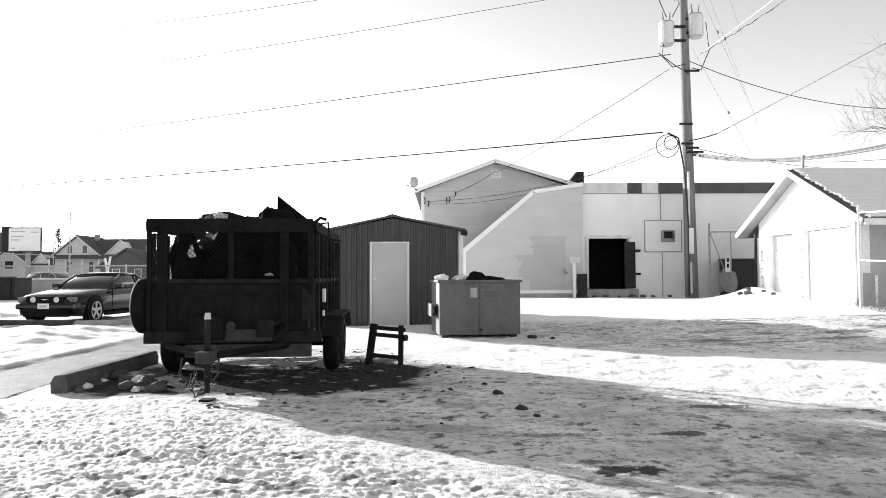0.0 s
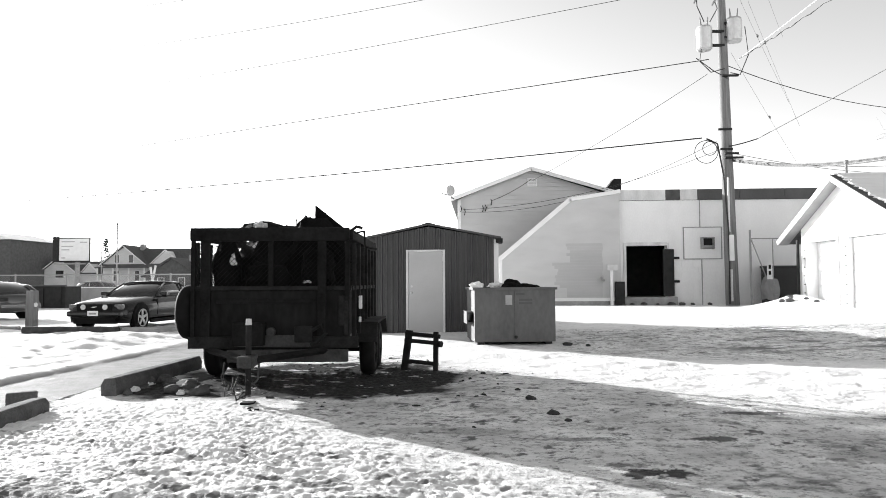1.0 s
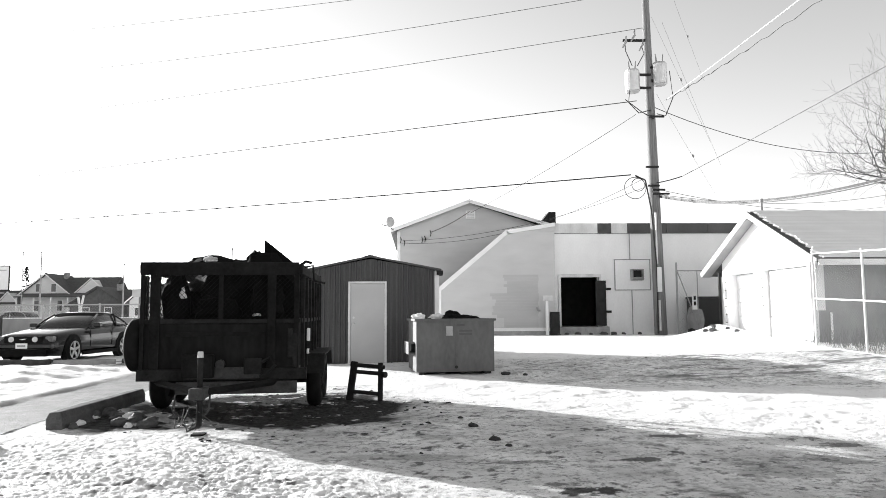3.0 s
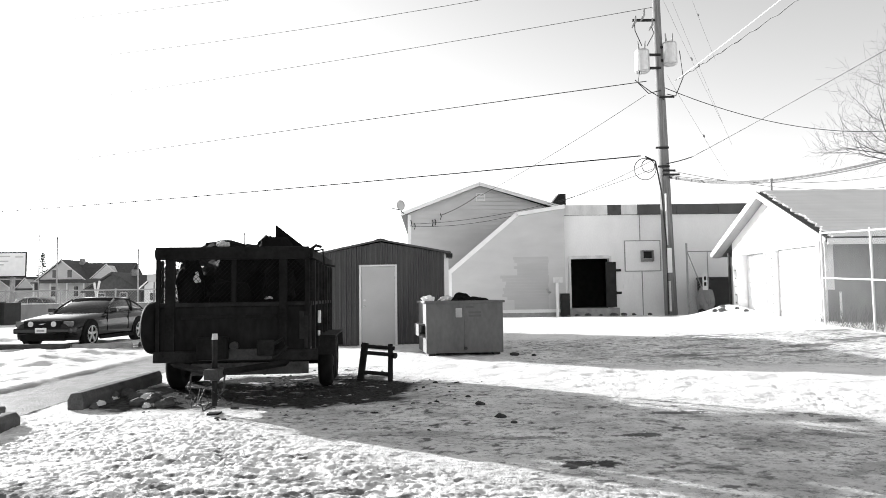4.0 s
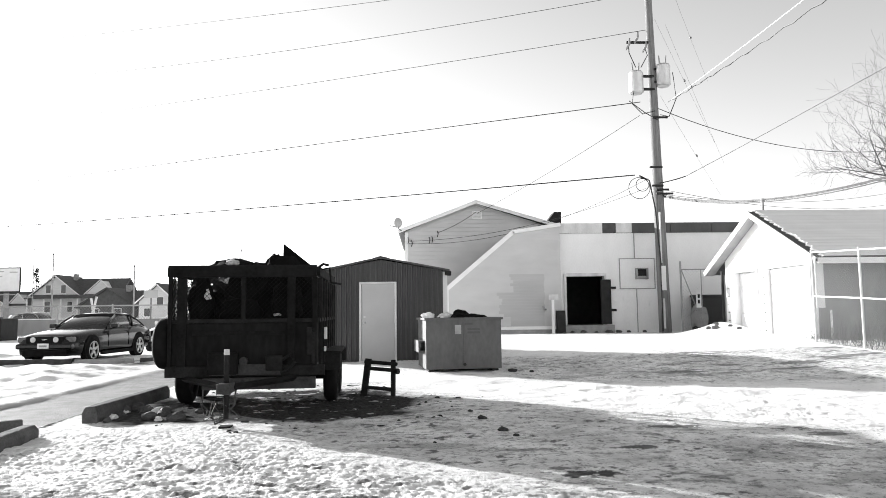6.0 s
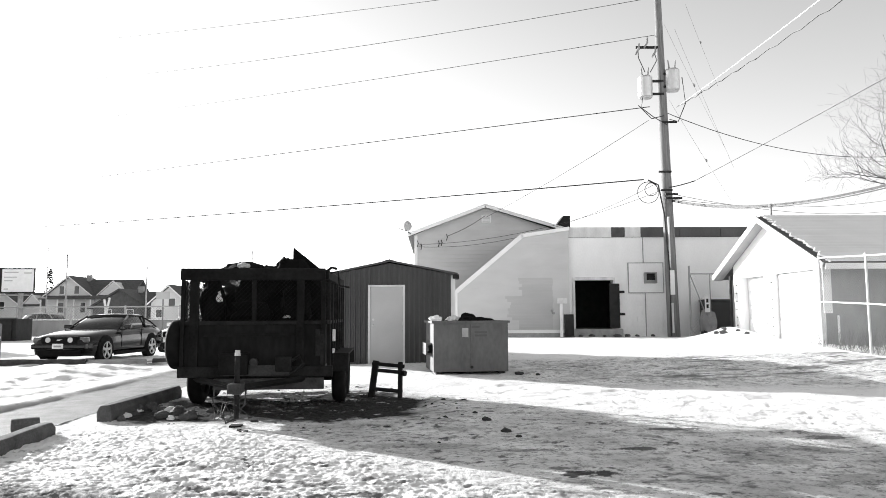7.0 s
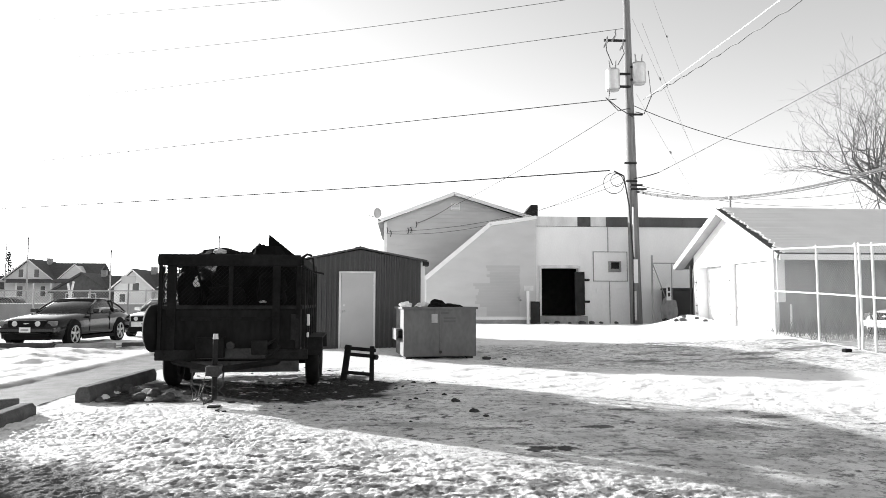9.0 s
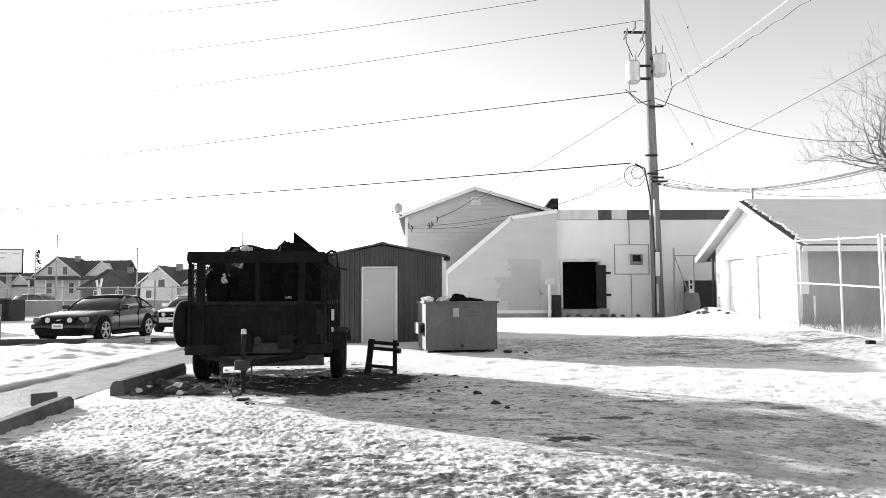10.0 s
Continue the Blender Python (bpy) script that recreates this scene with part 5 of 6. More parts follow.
def car(m, body_mat, label, group="", coupe=True, width=1.86, tall=1.38, length=4.7):
    o = thing("car", m, label, "car", group)
    hw, k = width / 2, length / 4.7

    def put(bm):
        bm.transform(m)
        return bm

    def sec(y, w, top, bot):
        return (y * k, [(0.0, top), (w * 0.6, top - 0.012), (w * 0.86, top - 0.05), (w * 0.97, top - 0.16), (w, (top + bot) / 2 + 0.05), (w * 0.985, bot + 0.14), (w * 0.93, bot), (0.0, bot)])
    st = [sec(-2.35, hw * 0.78, 0.66, 0.3), sec(-2.28, hw * 0.88, 0.76, 0.24), sec(-2.05, hw * 0.96, 0.82, 0.2), sec(-1.4, hw, 0.9, 0.2), sec(-0.85, hw, 0.95, 0.22),
          sec(0.0, hw * 0.99, 0.97, 0.22), sec(1.0, hw, 0.98, 0.22), sec(1.6, hw, 0.99, 0.24), sec(2.1, hw * 0.95, 0.96, 0.26), sec(2.3, hw * 0.88, 0.92, 0.32), sec(2.36, hw * 0.8, 0.84, 0.36)]
    body = part("body", put(loft(st)), body_mat, o, smooth=True)

    def gsec(y, w, wt, top, bot=0.93):
        return (y * k, [(0.0, top), (wt * 0.8, top - 0.015), (wt, top - 0.06), ((w + wt) / 2 + 0.01, (top + bot) / 2 - 0.02), (w, bot), (0.0, bot)])
    back, c = (2.05, 0.3) if coupe else (2.15, 0.0)
    gl = [gsec(-0.9 + c, hw * 0.86, hw * 0.82, 0.97), gsec(-0.55 + c, hw * 0.88, hw * 0.76, tall - 0.2), gsec(-0.15 + c, hw * 0.88, hw * 0.72, tall - 0.04), gsec(0.35 + c, hw * 0.88, hw * 0.71, tall),
          gsec(0.8 + c, hw * 0.88, hw * 0.71, tall - 0.02), gsec(1.3 + c, hw * 0.87, hw * 0.74, tall - (0.17 if coupe else 0.05)), gsec(back, hw * 0.84, hw * 0.8, 1.0)]
    part("cabin_glass", put(loft(gl)), M_GLASSDARK, o, "tinted windows", smooth=True)
    rf = []
    for y, w, z in ((-0.2, 0.72, tall - 0.045), (0.35, 0.715, tall), (0.85, 0.715, tall - 0.018), (1.3, 0.745, tall - (0.155 if coupe else 0.045)), (back - 0.05, 0.82, 1.0)):
        w = w * hw + 0.012
        rf.append(((y + (c if y < back - 0.1 else 0)) * k, [(0.0, z + 0.02), (w * 0.8, z + 0.008), (w, z - 0.045), (w * 0.97, z - 0.07), (0.0, z - 0.04)]))
    part("roof", put(loft(rf)), body_mat, o, smooth=True)
    for s in (-1, 1):
        for pts, r in (([(s * hw * 0.88, (c - 0.88) * k, 0.95), (s * hw * 0.8, (c - 0.52) * k, tall - 0.22), (s * hw * 0.735, (c - 0.15) * k, tall - 0.06)], 0.028),
                       ([(s * hw * 0.9, (c + 0.72) * k, 0.95), (s * hw * 0.83, (c + 0.75) * k, tall - 0.2), (s * hw * 0.74, (c + 0.78) * k, tall - 0.05)], 0.03),
                       ([(s * hw * 0.86, back * k, 0.97), (s * hw * 0.8, (back + 1.3) / 2 * k, tall - 0.22), (s * hw * 0.755, (c + 1.3) * k, tall - 0.17)], 0.09))[: 2 if coupe else 3]:
            part("window_pillar", put(tube(pts, r)), body_mat, o, smooth=True)
        mr = box(s * hw * 0.96, s * (hw + 0.16), (c - 0.75) * k, (c - 0.6) * k, 0.94, 1.07, 0.03)
        part("mirror", put(mr), body_mat, o)
        part("door_seam", put(box(s * (hw + 0.001), s * (hw - 0.02), -0.62, -0.61, 0.4, 0.93)), M_BLACK, body)
        part("door_seam", put(box(s * (hw + 0.001), s * (hw - 0.02), 0.62, 0.63, 0.4, 0.93)), M_BLACK, body)
        part("sill_skirt", put(box(s * hw * 0.94, s * (hw + 0.012), -1.0, 0.95, 0.17, 0.27, 0.02)), M_BLACK, o)
        lamp = rod((s * hw * 0.36, -2.3 * k, 0.66), (s * hw * 0.36, -2.38 * k, 0.66), 0.075, n=14)
        part("fog_lamp", put(lamp), M_LAMP, o, "round grille lamp")
        part("headlamp", put(box(s * hw * 0.62, s * hw * 0.88, -2.32 * k, -2.16 * k, 0.58, 0.73, 0.03)), M_HEADLAMP, o)
        part("tail_lamp", put(box(s * hw * 0.5, s * hw * 0.84, 2.3 * k, 2.37 * k, 0.68, 0.82, 0.02)), M_DARK, o)
        for y in (-1.5 * k, 1.3 * k):
            # Black disc painting the shaded hollow of the arch on the body side.
            part("arch_shade_disc", put(rod((s * hw * 0.82, y, 0.37), (s * (hw + 0.004), y, 0.37), 0.4, n=26)), M_BLACK, o)
            hb = part("hub", put(rod((s * hw * 0.75, y, 0.335), (s * (hw - 0.02), y, 0.335), 0.06, n=10)), M_DARK, o)
            ax = m.to_3x3().to_4x4() if s > 0 else m.to_3x3().to_4x4() @ Matrix.Rotation(math.pi, 4, "Z")
            wheel(hb, m @ Vector((s * (hw - 0.07), y, 0.335)), ax, 0.335, 0.22, 0.255, M_BLACK, M_ALLOY, spokes=5)
    g = part("grille", put(box(-hw * 0.58, hw * 0.58, -2.365 * k, -2.25 * k, 0.56, 0.75, 0.02)), M_BLACK, o, "black slatted grille")
    part("grille_badge", put(prism([(-0.1, 0.66), (0.0, 0.645), (0.1, 0.675), (0.0, 0.675)], "y", -2.38 * k, -2.366 * k)), M_STEEL, g)
    part("bumper", put(box(-hw * 0.88, hw * 0.88, -2.42 * k, -2.2 * k, 0.4, 0.55, 0.04)), body_mat, o)
    part("air_dam", put(box(-hw * 0.7, hw * 0.7, -2.36 * k, -2.2 * k, 0.2, 0.38, 0.03)), M_BLACK, o)
    part("number_plate", put(box(-0.16, 0.16, -2.432 * k, -2.421 * k, 0.42, 0.56, 0.004)), M_WHITE, o)
    part("plate_bar", put(box(-0.11, 0.11, -2.437 * k, -2.433 * k, 0.46, 0.51)), M_CONCRETE, o)
    part("rear_bumper", put(box(-hw * 0.88, hw * 0.88, 2.25 * k, 2.42 * k, 0.4, 0.6, 0.04)), body_mat, o)
    return o


car(pose(-10.6, 20.4, 0.0, 0, 0, -4), M_CARPAINT, "black two-door coupe with alloy wheels, parked nose out", "parked cars", True, 1.8)
car(pose(-9.35, 25.8, 0.0, 0, 0, -3), M_CARWHITE, "pale saloon car parked beside the black coupe", "parked cars", False, 1.8, 1.42, 4.5)
car(pose(-19.3, 25.3, 0.0, 0, 0, -112), M_CARGREY, "dark grey saloon car parked on the lot", "parked cars", False, 1.8, 1.42, 4.5)
car(pose(13.75, 14.3, 0.3, 0, 0, -88), M_CARWHITE, "white car parked behind the chain-link fence", "parked cars", False, 1.78, 1.42, 4.4)
for x, y, a, mt, lab in ((-32.5, 58, 80, M_CARSILVER, "silver car on the far street"),):
    car(pose(x, y, 0, 0, 0, a), mt, lab, "street cars", False, 1.85, 1.6, 4.6)


# ---- kerb stops, post, rubble in the yard ----
# Darker copy of the concrete, with the stops' shaded faces put into its tone.
M_STOP = paint("shade_dark_concrete", 0.05, 0.14, 0.9, scale=5, fine=40, bump=0.5, grain=0.5, spec=0.2)


def kerb_stop(x0, y0, x1, y1, h, w, mat, label, z=0.0):
    d = Vector((x1 - x0, y1 - y0, 0))
    m = Matrix.Translation((x0, y0, z)) @ Matrix.Rotation(math.atan2(d.y, d.x), 4, "Z")
    o = thing("kerb_stop", m, label, "kerb stop", "kerb stops")
    b = prism([(-w / 2, -0.03), (w / 2, -0.03), (w / 2, h * 0.6), (w * 0.3, h), (-w * 0.3, h), (-w / 2, h * 0.6)], "x", 0, d.length, bevel=0.018)
    bmesh.ops.subdivide_edges(b, edges=[e for e in b.edges if e.calc_length() > 0.5], cuts=9)
    for v in b.verts:
        v.co += Vector((noise.noise(v.co * 5), noise.noise(v.co * 5 + Vector((9, 0, 0))), noise.noise(v.co * 5 + Vector((0, 9, 0))))) * 0.012
    b.transform(m)
    part("block", b, mat, o)
    return o


kerb_stop(-4.42, 7.12, -4.42, 9.6, 0.2, 0.2, M_STOP, "worn concrete wheel stop beside the walk")
kerb_stop(-4.4, 4.2, -4.62, 6.15, 0.14, 0.2, M_STOP, "low worn concrete wheel stop in the snow")
kerb_stop(-5.25, 6.55, -5.0, 6.72, 0.12, 0.16, M_STOP, "short broken piece of concrete stop")
kerb_stop(-12.4, 17.5, -9.75, 17.45, 0.16, 0.2, M_TIMBER, "dark wheel stop before the parked cars")
kerb_stop(-9.7, 17.6, -8.2, 17.75, 0.14, 0.2, M_CONCRETE, "pale wheel stop before the parked cars")
kerb_stop(-8.1, 18.0, -6.2, 18.1, 0.14, 0.2, M_TIMBER, "dark wheel stop beside the snow pile")
kerb_stop(-15.8, 18.4, -13.2, 18.5, 0.12, 0.2, M_CONCRETE, "snowy pale wheel stop on the lot")
po = thing("bollard", pose(-12.9, 18.6, 0), "short square weathered wooden post", "bollard")
part("post", box(-13.02, -12.78, 18.48, 18.72, -0.05, 1.12, 0.02), M_WOOD, po)
part("reflector", rod((-12.78, 18.55, 0.72), (-12.74, 18.55, 0.72), 0.06, n=12), M_WHITE, po)


def rock(x, y, r, seed, mat, name="rock", lab="jagged broken stone lying in the snow", z=None, flat=0.6):
    rng = random.Random(seed)
    b = bmesh.new()
    bmesh.ops.create_icosphere(b, subdivisions=2, radius=1)
    off = Vector((rng.uniform(0, 99), 0, 0))
    for v in b.verts:
        k = r * (1 + 0.45 * noise.noise(v.co * 1.3 + off))
        v.co = Vector((v.co.x * k * rng.uniform(0.97, 1.03), v.co.y * k * 0.8, v.co.z * k * flat))
    z = lie(x, y) if z is None else z
    b.transform(Matrix.Translation((x, y, z + r * flat * 0.45)) @ Matrix.Rotation(rng.uniform(0, 6), 4, "Z"))
    o = thing(name, pose(x, y, z), lab, name, name + "s")
    part("stone", b, mat, o)
    return o


M_ROCK = paint("grey_rubble", 0.035, 0.11, 0.85, scale=5, fine=40, bump=0.5, grain=0.5)
M_DIRT = paint("dark_frozen_dirt", 0.012, 0.045, 0.9, scale=8, fine=60, bump=0.5)
M_SNOWLUMP = paint("snow_lump", 0.7, 0.85, 0.8, scale=6, fine=50, bump=0.5)
rng = random.Random(12)
for i in range(24):
    rock(-3.85 + rng.uniform(-0.55, 0.55), 7.75 + rng.uniform(-0.55, 0.5), rng.uniform(0.04, 0.13), i, M_ROCK if i % 6 else M_SNOWLUMP)
for x, y, r in ((0.41, 6.95, 0.065), (0.56, 6.08, 0.065), (0.66, 5.75, 0.04), (0.3, 7.6, 0.04), (1.62, 13.45, 0.1), (2.0, 13.3, 0.06), (-0.1, 9.1, 0.04)):
    rock(x, y, r, int(x * 91 + y * 7), M_DIRT, "frozen_clod", "dark frozen clod of dirt on the ice", flat=0.5)
for i, (x, y, r) in enumerate(((9.3, 21.0, 0.1), (9.5, 20.4, 0.08), (9.1, 20.6, 0.12), (9.55, 19.9, 0.09), (9.0, 20.9, 0.09), (9.6, 20.0, 0.07))):
    rock(x, y, r, i + 60, M_ROCK, "rubble_lump", "snow-dusted lump of rubble by the garage")
for i, (x, y, r) in enumerate(((5.3, 24.45, 0.1), (5.7, 24.4, 0.13), (6.2, 24.45, 0.09), (6.7, 24.5, 0.14), (7.1, 24.6, 0.12), (7.5, 24.7, 0.09), (8.1, 24.7, 0.1), (4.95, 24.2, 0.08))):
    set_back(rock(x, y, r, i + 80, M_ROCK, "rubble_lump", "broken grey concrete at the foot of the wall", z=0.45), ROW)
ob = thing("dark_tub", pose(9.15, 12.1, lie(9.15, 12.1)), "small black tub lying by the gate post", "tub")
part("body", box(9.07, 9.23, 12.03, 12.17, lie(9.15, 12.1) - 0.02, lie(9.15, 12.1) + 0.07, 0.025), M_BLACK, ob)


def step_stool():
    m = pose(-0.98, 9.7, 0.0, -6, 3, -14)
    o = thing("step_frame", m, "dark wooden step frame standing in the snow", "step frame")

    def put(bm):
        bm.transform(m)
        return bm
    for x in (-0.24, 0.24):
        w = 0.035 if x > 0 else 0.05
        part("leg", put(box(x - w, x + w, -0.22, -0.16, -0.05, 0.54, 0.01, Matrix.Rotation(radians(-4 if x > 0 else 3), 4, "Y"))), M_RUST, o)
    for z in (0.1, 0.4, 0.5):
        part("cross_rail", put(rod((-0.27, -0.19, z), (0.27, -0.19, z - 0.01), 0.03, n=8)), M_RUST, o)
    part("knob", put(rod((0.25, -0.2, 0.38), (0.31, -0.22, 0.38), 0.045, n=10)), M_RUST, o)
    return o


step_stool()

# ---- load on the trailer and in the dumpster ----
for i, (x, y, z, sx, sy, sz, mt, lab) in enumerate((
        (-0.3, 0.8, 1.98, 0.34, 0.3, 0.13, M_TARP, "crumpled black bag on top of the load"), (-0.26, 0.5, 2.03, 0.09, 0.08, 0.05, M_SHED_DOOR, "pale crumpled wrapper on the load"),
        (0.1, 0.9, 1.98, 0.2, 0.2, 0.09, M_TARP, "black bag wedged in the load"), (0.3, 0.8, 2.02, 0.12, 0.15, 0.15, M_TARP, "black knotted sack on the load"),
        (-0.1, 1.0, 1.45, 0.5, 0.6, 0.56, M_TARP, "black rubbish bag behind the mesh"), (0.45, 1.0, 1.45, 0.5, 0.7, 0.72, M_TARP, "black rubbish bag behind the mesh"),
        (-0.66, 0.45, 1.42, 0.16, 0.3, 0.42, M_TARP, "dark scrap leaning behind the mesh"), (-0.5, 0.12, 1.56, 0.035, 0.02, 0.075, M_WHITE_WORN, "scrap of pale plastic behind the mesh"), (0.42, 0.14, 1.3, 0.05, 0.02, 0.02, M_WHITE_WORN, "small pale scrap behind the mesh"), (-0.1, 0.3, 1.32, 0.3, 0.2, 0.22, M_TARP, "crushed dark carton behind the mesh"), (0.5, 0.3, 1.42, 0.22, 0.2, 0.3, M_TARP, "crushed dark carton behind the mesh"), (0.1, 2.1, 1.5, 0.8, 0.85, 0.56, M_TARP, "black tarpaulin heaped in the trailer"))):
    p = TT @ Vector((x, y, z))
    crumple("load_bag", p, (sx, sy, sz), i + 20, mt, lab, "bag", sharp=0.8 if mt is M_WHITE_WORN else 0.35)
fl = prism([(0.0, 0.0), (0.55, -0.02), (0.36, 0.14), (0.02, 0.42)], "y", 0, 0.025)
fl.transform(TT @ Matrix.Translation((0.4, 0.75, 1.9)) @ Matrix.Rotation(radians(12), 4, "X"))
fo = thing("tarp_flap", TT @ Matrix.Translation((0.6, 0.75, 1.94)), "stiff dark board sticking up from the load", "board")
part("sheet", fl, M_TARP, fo)
for i, (x, y, z, sx, sy, sz, mt, lab) in enumerate((
        (-0.75, -0.3, 1.2, 0.14, 0.2, 0.1, M_WHITE, "white plastic bag over the dumpster rim"), (-0.3, 0.1, 1.16, 0.2, 0.25, 0.14, M_WHITE_WORN, "pale sack in the dumpster"),
        (0.02, 0.0, 1.18, 0.2, 0.22, 0.16, M_TARP, "black bag in the dumpster"), (0.35, 0.05, 1.15, 0.28, 0.25, 0.1, M_TARP, "black bag in the dumpster"),
        (0.55, 0.3, 1.12, 0.2, 0.2, 0.12, M_TARP, "black bag in the dumpster"), (-0.1, 0.35, 1.1, 0.4, 0.3, 0.16, M_SHED_DOOR, "grey sack in the dumpster"), (0.0, 0.15, 0.85, 0.7, 0.55, 0.4, M_TARP, "black rubbish heap filling the dumpster"))):
    crumple("rubbish_bag", pose(0.52, 14.28, 0, 0, 0, 7) @ Vector((x, y, z)), (sx, sy, sz), i + 40, mt, lab, "bag")


def debris(n, seed):
    """Splinters, bark and frozen dirt strewn round the trailer."""
    rg = random.Random(seed)
    spots = [(rg.gauss(-1.9, 0.8), rg.gauss(8.5, 1.0)) for k in range(n)]
    zs = ground_height(np.array([p[0] for p in spots]), np.array([p[1] for p in spots]))
    bm = bmesh.new()
    for k in range(n):
        x, y = spots[k]
        z = float(zs[k])
        s = rg.uniform(0.006, 0.022)
        m = Matrix.Translation((x, y, z + s * 0.4)) @ Matrix.Rotation(rg.uniform(0, 6.28), 4, "Z") @ Matrix.Rotation(rg.uniform(-0.3, 0.3), 4, "X")
        b = bmesh.new()
        bmesh.ops.create_cone(b, cap_ends=True, segments=5, radius1=s, radius2=s * rg.uniform(0.3, 0.9), depth=s * 0.9)
        bmesh.ops.scale(b, verts=b.verts, vec=(rg.uniform(1, 3.5), 1, 1))
        merge(bm, b, m)
    ob = part("ground_debris", bm, M_DIRT)
    return tagged(ob, "scattered dark splinters and frozen dirt crumbs", "debris", kind="stuff")


debris(420, 9)



# ---- bare tree behind the garage ----
def bare_tree(x, y, z, height, seed, label, levels=5):
    rng = random.Random(seed)
    o = thing("bare_tree", pose(x, y, z), label, "tree")
    verts, faces = [], []
    trunk_v, trunk_f = [], []

    def limb(pts, radii, n, vs, fs):
        base = len(vs)
        for i, p in enumerate(pts):
            d = (pts[min(i + 1, len(pts) - 1)] - pts[max(i - 1, 0)]).normalized()
            rot = d.to_track_quat("Z", "Y").to_matrix()
            for k in range(n):
                a = 2 * math.pi * k / n
                vs.append(p + rot @ Vector((radii[i] * math.cos(a), radii[i] * math.sin(a), 0)))
        for i in range(len(pts) - 1):
            for k in range(n):
                fs.append((base + i * n + k, base + i * n + (k + 1) % n, base + (i + 1) * n + (k + 1) % n, base + (i + 1) * n + k))

    def grow(p, d, ln, r, level):
        seg = 5
        pts, radii = [p.copy()], [r]
        for i in range(seg):
            d = (d + Vector((rng.uniform(-1, 1), rng.uniform(-1, 1), rng.uniform(-0.6, 0.9))) * (0.16 if level < 2 else 0.3)).normalized()
            p = p + d * (ln / seg)
            pts.append(p.copy())
            radii.append(max(0.0045, r * (1 - 0.55 * (i + 1) / seg)))
        limb(pts, radii, 8 if level == 0 else 5 if level < 3 else 3, trunk_v if level == 0 else verts, trunk_f if level == 0 else faces)
        if level >= levels:
            return
        for k in range(6 if level == 0 else 5 if level < 3 else 3):
            i = rng.randint(2, seg) if level else rng.randint(3, seg)
            a, tilt = rng.uniform(0, 2 * math.pi), rng.uniform(0.5, 1.15)
            side = d.orthogonal().normalized()
            side.rotate(Matrix.Rotation(a, 3, d))
            nd = (d * math.cos(tilt) + side * math.sin(tilt) + Vector((0, 0, 0.12))).normalized()
            grow(pts[i], nd, ln * rng.uniform(0.6, 0.85), radii[i] * 0.68, level + 1)

    grow(Vector((0, 0, -0.2)), Vector((0.03, 0.0, 1)), height * 0.27, 0.42, 0)
    for name, vs, fs, kind in (("trunk", trunk_v, trunk_f, ""), ("twig_crown", verts, faces, "stuff")):
        me = bpy.data.meshes.new(name)
        me.from_pydata([tuple(v) for v in vs], [], fs)
        me.materials.append(M_BARK)
        ob = new(name, me)
        ob.parent = o
        tagged(ob, kind=kind)
    return o


M_BARK = paint("winter_bark", 0.05, 0.12, 0.9, scale=5, fine=40, bump=0.3)
bare_tree(28.0, 34.0, 0.4, 22.0, 5, "large leafless tree with a broad crown of fine twigs")


# ---- the far side of the lot ----
M_BRICKDARK = paint("dark_brick_wall", 0.07, 0.12, 0.85, scale=2, fine=12, bump=0.3)
M_PANE = paint("dark_window_pane", 0.03, 0.06, 0.08, scale=1, fine=10, bump=0.0, spec=0.8)
M_FARWHITE = paint("far_white_clapboard", 0.6, 0.72, 0.7, scale=1, fine=20, stretch=(1, 1, 6), bump=0.1)


def window(parent, x, y, z, w, h):
    f = part("window", box(x - w / 2, x + w / 2, y - 0.06, y - 0.01, z, z + h, 0.01), M_WHITE, parent)
    part("pane", box(x - w / 2 + 0.1, x + w / 2 - 0.1, y - 0.075, y - 0.061, z + 0.1, z + h - 0.1), M_PANE, f)


